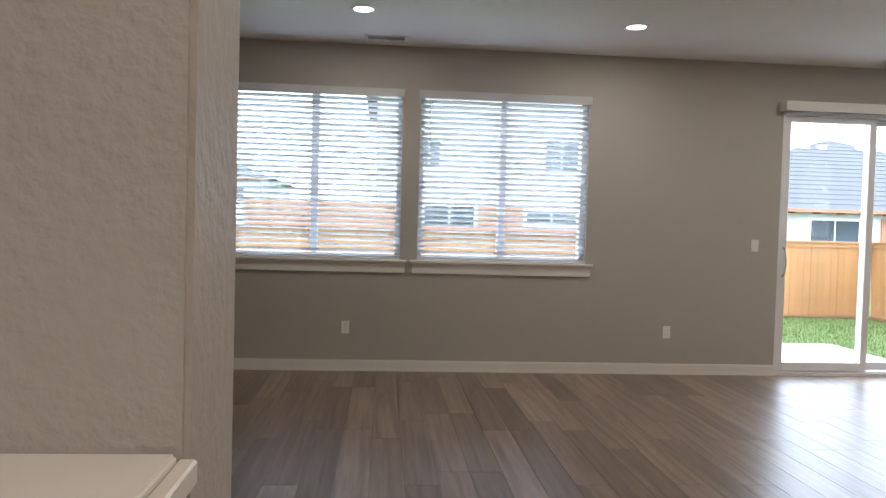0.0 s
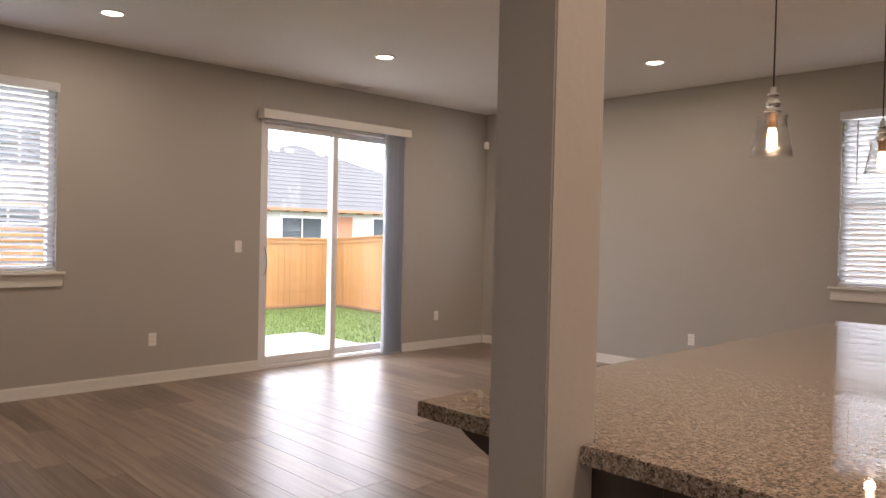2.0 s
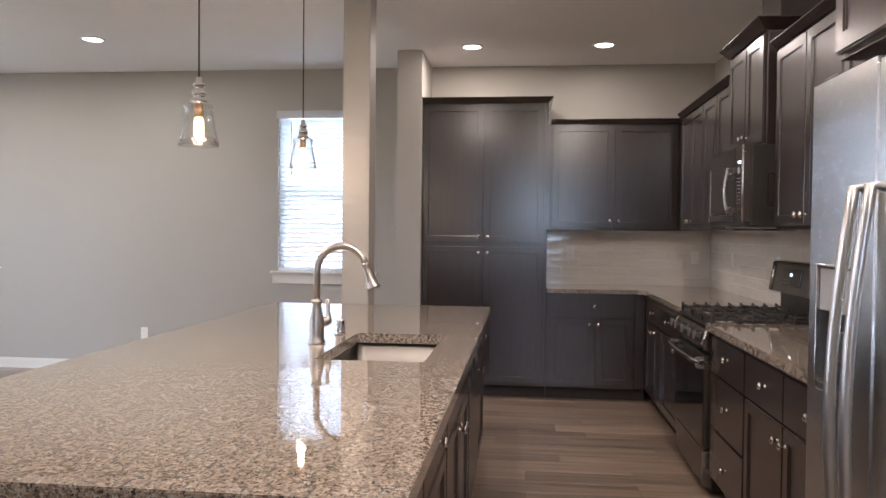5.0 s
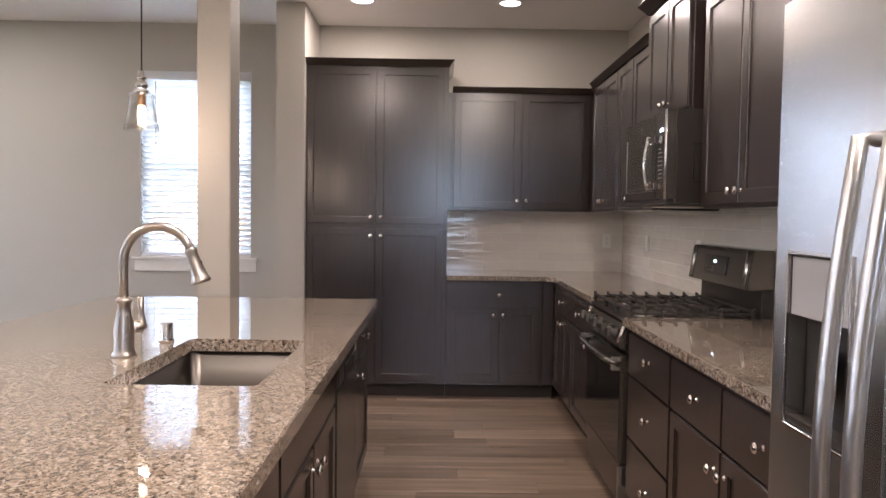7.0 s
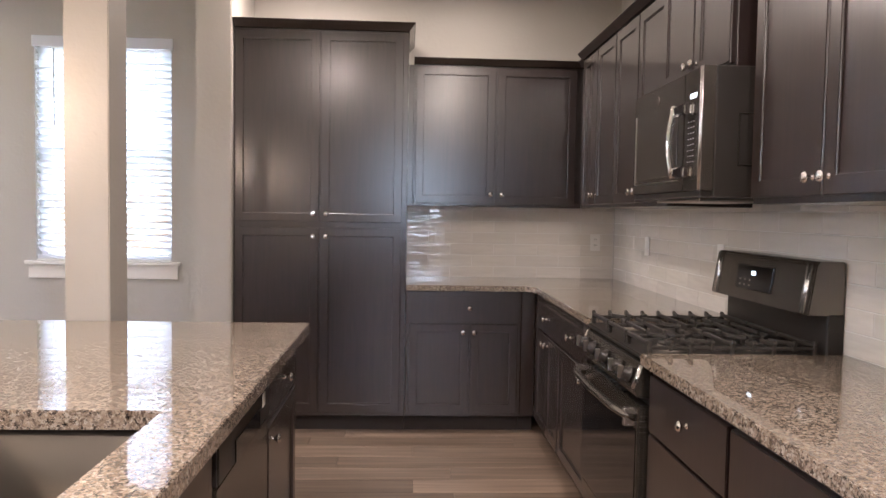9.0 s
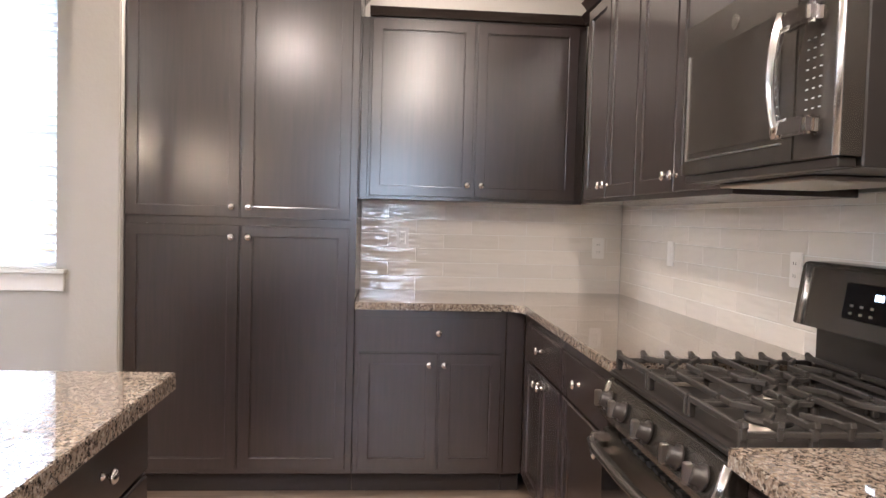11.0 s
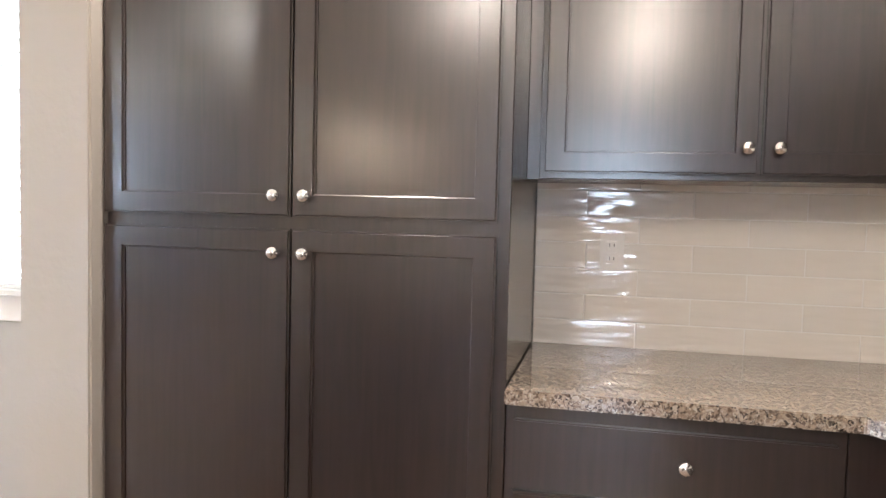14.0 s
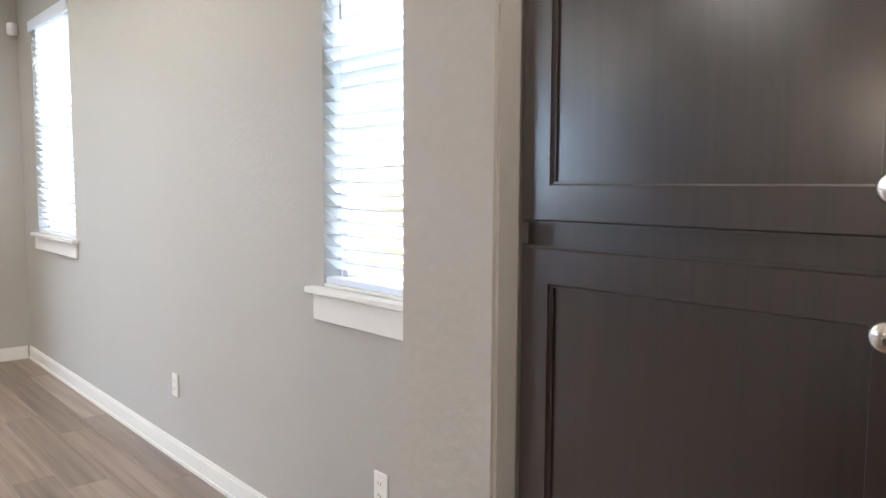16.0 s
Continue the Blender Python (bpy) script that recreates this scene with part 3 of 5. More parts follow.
def pendant(x, y, z):
    """z: the foot of the glass shade."""
    p = thing("pendant_light", pose(x, y, z), "lit pendant with seeded clear glass bell shade", "pendant light", "island pendants")
    part("canopy", lathe([(0.0, CEIL - z), (0.062, CEIL - z), (0.062, CEIL - z - 0.012), (0.05, CEIL - z - 0.024), (0.008, CEIL - z - 0.03)], 32), M["nickel"], p)
    part("cord", tube([(0, 0, 0.27), (0, 0, CEIL - z - 0.02)], 0.0035, 8), M["cord"], p)
    part("cap", lathe([(0.006, 0.285), (0.012, 0.282), (0.012, 0.262), (0.022, 0.258), (0.024, 0.246), (0.014, 0.24), (0.02, 0.232), (0.028, 0.222), (0.03, 0.208), (0.02, 0.2), (0.034, 0.19), (0.036, 0.178), (0.02, 0.172)], 28), M["chrome"], p)
    part("socket", lathe([(0.018, 0.172), (0.019, 0.125), (0.015, 0.118)], 20), M["brass"], p)
    bm = bmesh.new()
    outer = [(0.03, 0.182), (0.052, 0.176), (0.062, 0.168), (0.06, 0.158), (0.054, 0.148), (0.062, 0.10), (0.074, 0.04), (0.083, 0.0), (0.0805, 0.0), (0.0715, 0.04), (0.0595, 0.10), (0.0515, 0.148), (0.0575, 0.16), (0.05, 0.172)]
    rings = [[bm.verts.new((r * math.cos(2 * math.pi * i / 40), r * math.sin(2 * math.pi * i / 40), h)) for i in range(40)] for r, h in outer]
    for a, b in zip(rings, rings[1:]):
        for i in range(40):
            bm.faces.new((a[i], a[(i + 1) % 40], b[(i + 1) % 40], b[i])).smooth = True
    bmesh.ops.recalc_face_normals(bm, faces=bm.faces[:])
    part("shade", bm, M["seeded"], p, "clear seeded glass").visible_shadow = False
    part("bulb", lathe([(0.012, 0.118), (0.017, 0.105), (0.019, 0.085), (0.019, 0.05), (0.012, 0.034), (0.0, 0.03)], 20), M["filament"], p, "warm tubular bulb")
    lamp = new("lamp", bpy.data.lights.new("lamp", "POINT"))
    lamp.data.energy, lamp.data.color, lamp.data.shadow_soft_size = 6, (1.0, 0.66, 0.40), 0.024
    lamp.parent, lamp.location = p, (0, 0, 0.01)


pendant(3.27, 2.57, 1.74), pendant(4.622, 2.555, 1.728), pendant(5.97, 2.53, 1.755)


# ---- cabinets ----
KNOB = lathe([(0.0, 0.0), (0.009, 0.0), (0.009, 0.003), (0.0055, 0.006), (0.005, 0.014), (0.009, 0.018), (0.0155, 0.022), (0.0165, 0.026), (0.013, 0.031), (0.006, 0.0335), (0.0, 0.034)], 18, Matrix.Rotation(radians(90), 4, "X"))
KNOB_MESH = bpy.data.meshes.new("knob")
KNOB.to_mesh(KNOB_MESH)
KNOB_MESH.materials.append(M["nickel"])
T = 0.02


def slab(u0, v0, u1, v1):
    return boxes((u0, -T, v0, u1, 0, v1), bev=0.003, seg=2)


def rails(u0, v0, u1, v1, rail=0.058):
    """The frame of a shaker door, its face at y = -T in the cabinet's own axes."""
    bm = bmesh.new()
    us, vs = (u0, u0 + rail, u1 - rail, u1), (v0, v0 + rail, v1 - rail, v1)
    g = [[bm.verts.new((u, -T, v)) for v in vs] for u in us]
    fs = [bm.faces.new((g[i][j], g[i + 1][j], g[i + 1][j + 1], g[i][j + 1])) for i in range(3) for j in range(3) if (i, j) != (1, 1)]
    r = bmesh.ops.extrude_face_region(bm, geom=fs)
    bmesh.ops.translate(bm, vec=(0, T, 0), verts=[q for q in r["geom"] if isinstance(q, bmesh.types.BMVert)])
    bmesh.ops.recalc_face_normals(bm, faces=bm.faces[:])
    rim = [e for e in bm.edges if e.calc_face_angle(0) > 1.2 and all(q.co.y < -T + 1e-5 for q in e.verts)]
    bmesh.ops.bevel(bm, geom=rim, offset=0.0055, segments=3, affect="EDGES")
    return bm


def cabinet(name, m, w, d, z0, z1, fronts, label, toe=0.0, crown=0.0, category="cabinet", sides=(0.0, 0.0)):
    """fronts: (kind, u0, v0, u1, v1, [(knob u, knob v), ...])."""
    c = thing(name, m, label, category, "kitchen cabinets")
    part("body", boxes((0, 0, z0 + toe, w, d, z1), bev=0.0015), M["cab"], c)
    if toe:
        part("toe_kick", boxes((0, 0.065, 0.0, w, 0.08, z0 + toe)), M["toe"], c)
    for kind, u0, v0, u1, v1, knobs in fronts:
        f = part("drawer" if kind == "slab" else "door", (slab if kind == "slab" else rails)(u0, v0, u1, v1), M["cab"], c, at=(0, -0.001, 0))
        if kind == "door":
            part("panel", boxes((u0 + 0.0585, -T + 0.009, v0 + 0.0585, u1 - 0.0585, -0.002, v1 - 0.0585)), M["cab"], f)
        for ku, kv in knobs:
            part("knob", KNOB_MESH, None, f, "round nickel knob", at=(ku, -T, kv))
    if crown:
        x0, x1 = -sides[0], w + sides[1]
        bm = bmesh.new()
        for (o0, h0), (o1, h1) in zip([(o * crown / 0.06, q * crown) for o, q in ((0.003, 0), (0.012, 0.2), (0.03, 0.58), (0.05, 0.92))], [(o * crown / 0.06, q * crown) for o, q in ((0.012, 0.2), (0.03, 0.58), (0.05, 0.92), (0.05, 1.0))]):
            e0, e1 = (o0 if sides[0] else 0), (o0 if sides[1] else 0)
            g0, g1 = (o1 if sides[0] else 0), (o1 if sides[1] else 0)
            lo = [(-e0, -T - o0, z1 + h0), (w + e1, -T - o0, z1 + h0), (w + e1, d, z1 + h0), (-e0, d, z1 + h0)]
            hi = [(-g0, -T - o1, z1 + h1), (w + g1, -T - o1, z1 + h1), (w + g1, d, z1 + h1), (-g0, d, z1 + h1)]
            a = [bm.verts.new(p) for p in lo]
            b = [bm.verts.new(p) for p in hi]
            for i in range(4):
                bm.faces.new((a[i], a[(i + 1) % 4], b[(i + 1) % 4], b[i]))
            if h1 > 0.99 * crown:
                bm.faces.new(b)
            if h0 == 0:
                bm.faces.new(a[::-1])
        bmesh.ops.recalc_face_normals(bm, faces=bm.faces[:])
        part("crown", bm, M["cab"], c, "stepped crown moulding")
    return c


# pantry: local u runs towards -y from the stub wall
PF = 7.865
cabinet("pantry_cabinet", pose(PF, 2.078, 0, 0, 0, -90), 1.048, WE - PF, 0, 2.46, [
    ("door", 0.004, 1.300, 0.516, 2.447, [(0.483, 1.351)]), ("door", 0.521, 1.300, 1.020, 2.447, [(0.560, 1.351)]),
    ("door", 0.004, 0.13, 0.516, 1.270, [(0.483, 1.213)]), ("door", 0.521, 0.13, 1.020, 1.270, [(0.560, 1.213)])],
    "tall espresso shaker pantry cabinet with four doors", toe=0.105, crown=0.046, sides=(0.0, 0.05))
# east base cabinet and corner
cabinet("base_cabinet", pose(PF, 1.028, 0, 0, 0, -90), 0.72, WE - PF, 0, 0.891, [
    ("slab", 0.02, 0.70, 0.70, 0.855, [(0.395, 0.785)]),
    ("door", 0.02, 0.13, 0.397, 0.688, [(0.355, 0.635)]), ("door", 0.403, 0.13, 0.70, 0.688, [(0.425, 0.635)])],
    "espresso base cabinet with a drawer over two doors", toe=0.105)
cabinet("corner_filler", pose(PF, 0.306, 0, 0, 0, -90), 0.088, 0.3, 0, 0.891, [], "narrow espresso filler panel at the inner corner", toe=0.105)
SF = 0.217
cabinet("base_cabinet", pose(PF - 0.002, SF, 0, 0, 0, 180), 0.802, SF - WS - 0.012, 0, 0.883, [
    ("slab", 0.15, 0.70, 0.79, 0.855, [(0.47, 0.785)]),
    ("door", 0.15, 0.13, 0.467, 0.688, [(0.43, 0.64)]), ("door", 0.473, 0.13, 0.79, 0.688, [(0.51, 0.64)])],
    "espresso base cabinet with a drawer over two doors at the corner", toe=0.105)
cabinet("base_cabinet", pose(7.06, SF, 0, 0, 0, 180), 0.595, SF - WS - 0.012, 0, 0.883, [
    ("slab", 0.01, 0.70, 0.585, 0.855, [(0.27, 0.785)]), ("door", 0.01, 0.13, 0.585, 0.688, [(0.54, 0.64)])],
    "espresso base cabinet with one drawer and one door beside the range", toe=0.105)
cabinet("drawer_cabinet", pose(5.69, SF, 0, 0, 0, 180), 0.61, SF - WS - 0.012, 0, 0.883, [
    ("slab", 0.03, 0.675, 0.605, 0.858, [(0.353, 0.785)]), ("slab", 0.03, 0.395, 0.605, 0.665, [(0.353, 0.545)]), ("slab", 0.03, 0.13, 0.605, 0.385, [(0.353, 0.25)])],
    "espresso base cabinet with three stacked drawers", toe=0.105)
cabinet("base_cabinet", pose(5.078, SF, 0, 0, 0, 180), 1.07, SF - WS - 0.012, 0, 0.883, [
    ("slab", 0.008, 0.675, 0.488, 0.858, [(0.29, 0.775)]), ("slab", 0.496, 0.675, 1.06, 0.858, [(0.78, 0.77)]),
    ("door", 0.008, 0.13, 0.488, 0.665, [(0.452, 0.60)]), ("door", 0.496, 0.13, 1.06, 0.665, [(0.532, 0.60)])],
    "espresso base cabinet with two drawers over two doors", toe=0.105)
cabinet("filler_panel", pose(4.006, SF, 0, 0, 0, 180), 0.064, SF - WS - 0.012, 0, 0.883, [], "narrow espresso filler panel beside the refrigerator", toe=0.105)
# uppers
UF, UZ, UT = 8.146, 1.414, 2.325
east_uppers = cabinet("wall_cabinet", pose(UF, 0.995, 0, 0, 0, -90), 1.107, WE - UF, UZ, UT, [
    ("door", 0.012, UZ + 0.015, 0.534, UT - 0.012, [(0.505, 1.493)]), ("door", 0.542, UZ + 0.015, 1.065, UT - 0.012, [(0.577, 1.493)])],
    "espresso wall cabinet with two shaker doors", crown=0.038)
part("filler_strip", boxes((-0.034, 0.018, UZ, -0.001, 0.3, UT)), M["cab"], east_uppers)
UY = -0.06
cabinet("filler_panel", pose(8.144, -0.116, 0, 0, 0, 180), 0.253, -0.116 - WS - 0.012, UZ, UT, [], "narrow espresso filler panel in the corner of the wall cabinets", crown=0.038)
cabinet("wall_cabinet", pose(7.89, UY, 0, 0, 0, 180), 0.754, UY - WS - 0.012, UZ, UT, [
    ("door", 0.04, UZ + 0.015, 0.382, UT - 0.012, [(0.352, 1.485)]), ("door", 0.388, UZ + 0.015, 0.75, UT - 0.012, [(0.42, 1.485)])],
    "espresso wall cabinet with two shaker doors at the corner", crown=0.038)
cabinet("wall_cabinet", pose(7.134, UY, 0, 0, 0, 180), 0.75, UY - WS - 0.012, UZ, UT, [
    ("door", 0.004, UZ + 0.015, 0.373, UT - 0.012, [(0.343, 1.485)]), ("door", 0.379, UZ + 0.015, 0.746, UT - 0.012, [(0.41, 1.485)])],
    "espresso wall cabinet with two shaker doors beside the microwave", crown=0.038)
cabinet("wall_cabinet", pose(6.375, -0.033, 0, 0, 0, 180), 0.668, -0.033 - WS - 0.012, 1.86, 2.45, [
    ("door", 0.012, 1.875, 0.348, 2.438, [(0.318, 1.925)]), ("door", 0.354, 1.875, 0.658, 2.438, [(0.385, 1.925)])],
    "raised espresso wall cabinet above the microwave", crown=0.06, sides=(0.05, 0.05))
part("duct_cover", boxes((5.8, WS + 0.002, 2.512, 6.12, -0.12, CEIL - 0.001), bev=0.002), M["cab"])
tagged(bpy.data.objects["duct_cover"], "espresso boxed vent duct on top of the raised cabinet", "duct cover")
cabinet("wall_cabinet", pose(5.615, UY, 0, 0, 0, 180), 0.805, UY - WS - 0.012, UZ, UT, [
    ("door", 0.02, UZ + 0.015, 0.412, UT - 0.012, [(0.375, 1.48)]), ("door", 0.418, UZ + 0.015, 0.80, UT - 0.012, [(0.448, 1.48)])],
    "espresso wall cabinet with two shaker doors", crown=0.038)
cabinet("wall_cabinet", pose(4.808, UY, 0, 0, 0, 180), 0.866, UY - WS - 0.012, UZ, UT, [
    ("door", 0.005, UZ + 0.015, 0.43, UT - 0.012, [(0.40, 1.48)]), ("door", 0.436, UZ + 0.015, 0.86, UT - 0.012, [(0.466, 1.48)])],
    "wide espresso wall cabinet with two shaker doors", crown=0.038)
cabinet("wall_cabinet", pose(3.94, 0.32, 0, 0, 0, 180), 0.95, 0.32 - WS - 0.012, 1.885, 2.45, [
    ("door", 0.01, 1.9, 0.471, 2.438, [(0.44, 1.955)]), ("door", 0.479, 1.9, 0.94, 2.438, [(0.51, 1.955)])],
    "deep espresso wall cabinet above the refrigerator", crown=0.055, sides=(0.05, 0.05))

# counters
GZ0, GZ1 = 0.878, 0.921
solid("countertop", poly([(WE - 0.013, 1.027), (7.82, 1.027), (7.82, 0.29), (7.765, 0.24), (6.468, 0.24), (6.468, WS + 0.013), (WE - 0.013, WS + 0.013)], 0.892, 0.927, bev=0.003), M["granite"], "speckled beige granite worktop around the corner", "countertop", kind="")
solid("countertop", boxes((3.945, WS + 0.013, 0.884, 5.692, 0.262, 0.922), bev=0.003, seg=2), M["granite"], "speckled beige granite worktop between range and refrigerator", "countertop", kind="")

# ---- island ----
IX0, IX1, IY0, IY1 = 2.94, 6.29, 1.41, 2.81
SX0, SX1, SY0, SY1 = 4.285, 4.98, 1.565, 1.96


def island_top():
    """Slab with a rounded sink opening and a notch for the column."""
    bm = bmesh.new()

    def ring(pts, z):
        return [bm.verts.new((x, y, z)) for x, y in pts]

    hole = []
    for cx, cy, a0 in ((SX1 - 0.02, SY1 - 0.02, 0), (SX0 + 0.02, SY1 - 0.02, 90), (SX0 + 0.02, SY0 + 0.02, 180), (SX1 - 0.02, SY0 + 0.02, 270)):
        for k in range(5):
            a = radians(a0 + 22.5 * k)
            hole.append((cx + 0.02 * math.cos(a), cy + 0.02 * math.sin(a)))
    outer = [(IX1, IY0), (IX1, IY1), (IX0, IY1), (IX0, 2.435), (3.003, 2.435), (3.003, 2.263), (IX0, 2.263), (IX0, IY0)]
    for z in (GZ0, GZ1):
        e = []
        for pts in (outer, hole):
            vs = ring(pts, z)
            e += [bm.edges.new((vs[i], vs[(i + 1) % len(vs)])) for i in range(len(vs))]
        bmesh.ops.triangle_fill(bm, edges=e, use_beauty=True)
    bm.verts.ensure_lookup_table()
    n = len(outer) + len(hole)
    for base, cnt in ((0, len(outer)), (len(outer), len(hole))):
        for i in range(cnt):
            j = (i + 1) % cnt
            bm.faces.new((bm.verts[base + i], bm.verts[base + j], bm.verts[n + base + j], bm.verts[n + base + i]))
    bmesh.ops.recalc_face_normals(bm, faces=bm.faces[:])
    rim = [ed for ed in bm.edges if ed.calc_face_angle(0) > 1.2 and all(v.co.z > GZ1 - 0.001 for v in ed.verts)]
    bmesh.ops.bevel(bm, geom=rim, offset=0.003, segments=2, affect="EDGES")
    return bm


solid("island_countertop", island_top(), M["granite"], "large speckled beige granite island top with sink cut-out", "countertop", kind="")
IF = 1.475
cabinet("island_cabinet", pose(2.97, IF, 0), 1.09, 0.6, 0, 0.875, [
    ("slab", 0.035, 0.70, 0.535, 0.855, [(0.285, 0.785)]), ("slab", 0.545, 0.70, 1.08, 0.855, [(0.81, 0.785)]),
    ("door", 0.035, 0.13, 0.535, 0.688, [(0.49, 0.63)]), ("door", 0.545, 0.13, 1.08, 0.688, [(0.59, 0.63)])],
    "espresso island cabinet with two drawers over two doors", toe=0.105)
cabinet("sink_cabinet", pose(4.062, IF, 0), 0.93, 0.6, 0, 0.64, [
    ("slab", 0.01, 0.70, 0.92, 0.855, []),
    ("door", 0.01, 0.13, 0.461, 0.688, [(0.425, 0.63)]), ("door", 0.469, 0.13, 0.92, 0.688, [(0.505, 0.63)])],
    "espresso sink base cabinet with a false front over two doors", toe=0.105)
cabinet("island_cabinet", pose(5.62, IF, 0), 0.64, 0.6, 0, 0.875, [
    ("slab", 0.03, 0.70, 0.60, 0.855, [(0.305, 0.785)]), ("door", 0.03, 0.13, 0.60, 0.688, [(0.065, 0.64)])],
    "espresso island end cabinet with one drawer over one door", toe=0.105)
solid("knee_wall", boxes((2.99, 2.06, 0, 6.26, 2.40, 0.874)), M["cab"], "dark espresso panelled back of the island", "island back panel", kind="")
dwr = thing("dishwasher", pose(4.995, IF, 0), "dark built-in dishwasher with a pocket grip in the island", "dishwasher")
part("body", boxes((0.0, 0.02, 0.1, 0.62, 0.58, 0.87)), M["slate_dark"], dwr)
part("door", boxes((0.003, -0.025, 0.12, 0.617, 0.019, 0.735), bev=0.004, seg=2), M["slate"], dwr)
part("control_panel", boxes((0.003, -0.03, 0.738, 0.617, 0.019, 0.868), bev=0.005, seg=2), M["slate_dark"], dwr)
part("pocket_grip", boxes((0.16, -0.034, 0.742, 0.46, -0.0305, 0.80), bev=0.0015), M["blackglass"], dwr)
part("badge", boxes((0.50, -0.0325, 0.79, 0.54, -0.0305, 0.83)), M["plate"], dwr, "small white sticker")
part("toe_kick", boxes((0.0, 0.06, 0, 0.62, 0.08, 0.1)), M["toe"], dwr)
for x in (2.992, 4.05, 5.1, 6.15):
    c = thing("corbel", pose(x, 2.401, 0), "dark curved wooden bracket under the island overhang", "bracket", "island corbels")
    pr = [(0, 0.874), (0.30, 0.874)] + [(0.295, 0.862), (0.27, 0.845), (0.22, 0.822), (0.16, 0.80), (0.11, 0.775), (0.075, 0.74), (0.055, 0.70), (0.05, 0.65), (0.0, 0.61)]
    bm = bmesh.new()
    f = bm.faces.new([bm.verts.new((0, py, pz)) for py, pz in pr])
    r = bmesh.ops.extrude_face_region(bm, geom=[f])
    bmesh.ops.translate(bm, vec=(0.045, 0, 0), verts=[v for v in r["geom"] if isinstance(v, bmesh.types.BMVert)])
    bmesh.ops.recalc_face_normals(bm, faces=bm.faces[:])
    part("bracket", bm, M["cab"], c)

sink = thing("kitchen_sink", pose(0, 0, 0), "stainless steel undermount single-bowl sink in the island", "sink")
x0, x1, y0, y1, zb = SX0 - 0.006, SX1 + 0.006, SY0 - 0.006, SY1 + 0.006, 0.67
bm = bmesh.new()


def rrect(ax0, ay0, ax1, ay1, r, z):
    out = []
    for cx, cy, a0 in ((ax1 - r, ay1 - r, 0), (ax0 + r, ay1 - r, 90), (ax0 + r, ay0 + r, 180), (ax1 - r, ay0 + r, 270)):
        for k in range(6):
            a = radians(a0 + 18 * k)
            out.append(bm.verts.new((cx + r * math.cos(a), cy + r * math.sin(a), z)))
    return out


rings = [rrect(x0 - 0.02, y0 - 0.02, x1 + 0.02, y1 + 0.02, 0.05, 0.8745), rrect(x0, y0, x1, y1, 0.035, 0.8745), rrect(x0 + 0.004, y0 + 0.004, x1 - 0.004, y1 - 0.004, 0.035, zb + 0.03), rrect(x0 + 0.03, y0 + 0.03, x1 - 0.03, y1 - 0.03, 0.03, zb), rrect(x0 + 0.28, y0 + 0.15, x1 - 0.28, y1 - 0.15, 0.03, zb - 0.006)]
for a, b in zip(rings, rings[1:]):
    for i in range(24):
        bm.faces.new((a[i], a[(i + 1) % 24], b[(i + 1) % 24], b[i])).smooth = True
bm.faces.new(rings[-1])
bmesh.ops.recalc_face_normals(bm, faces=bm.faces[:])
part("bowl", bm, M["sink_steel"], sink)
part("drain", lathe([(0.055, zb - 0.004), (0.055, zb + 0.0), (0.045, zb + 0.001), (0.04, zb - 0.003), (0.0, zb - 0.003)], 24, Matrix.Translation(((x0 + x1) / 2, (y0 + y1) / 2, 0))), M["chrome"], sink)

FX, FY = 4.655, 2.06
fau = thing("kitchen_faucet", pose(FX, FY, GZ1), "brushed nickel gooseneck pull-down kitchen faucet", "faucet")
part("base", lathe([(0.037, 0.0), (0.037, 0.006), (0.034, 0.011), (0.030, 0.018), (0.0295, 0.045), (0.031, 0.075), (0.029, 0.10), (0.021, 0.135), (0.0175, 0.16), (0.023, 0.165), (0.024, 0.172), (0.021, 0.178), (0.016, 0.182)], 28), M["nickel_dull"], fau)
R_ = 0.105
neck = [(0, 0, 0.17), (0, 0, 0.25)] + [(0, -R_ + R_ * math.cos(radians(a)), 0.295 + R_ * math.sin(radians(a))) for a in range(0, 161, 10)]
part("neck", tube(neck, 0.0138, 16), M["nickel_dull"], fau)
ex, ez = -R_ + R_ * math.cos(radians(160)), 0.295 + R_ * math.sin(radians(160))
part("spray_head", lathe([(0.0155, -0.004), (0.0185, 0.001), (0.0185, 0.007), (0.0165, 0.012), (0.0185, 0.03), (0.023, 0.07), (0.027, 0.09), (0.031, 0.098), (0.031, 0.105), (0.024, 0.108)], 24, Matrix.Translation((0, ex, ez)) @ Matrix.Rotation(radians(-18), 4, "X") @ Matrix.Rotation(radians(180), 4, "X")), M["nickel_dull"], fau, "flared pull-down spray head")
part("lever", tube([(0.02, 0, 0.085), (0.045, 0, 0.085), (0.058, 0, 0.092), (0.06, 0, 0.105), (0.057, 0, 0.13), (0.055, 0, 0.178)], [0.017, 0.02, 0.019, 0.011, 0.0075, 0.0095], 14), M["nickel_dull"], fau, at=Matrix.Rotation(radians(-38), 4, "Z"))
part("spray_button", boxes((-0.006, -0.008, -0.03, 0.006, 0.0, 0.018), bev=0.003), M["black"], fau, "black rubber button", at=Matrix.Translation((0, ex - 0.03, ez - 0.05)) @ Matrix.Rotation(radians(-20), 4, "X"))
asw = thing("air_gap", pose(4.925, 2.03, GZ1), "small brushed nickel air gap cap behind the sink", "air gap")
part("cap", lathe([(0.025, 0), (0.025, 0.007), (0.022, 0.011), (0.0225, 0.015), (0.0215, 0.018), (0.0215, 0.062), (0.019, 0.066), (0.0, 0.067)], 28), M["nickel"], asw)
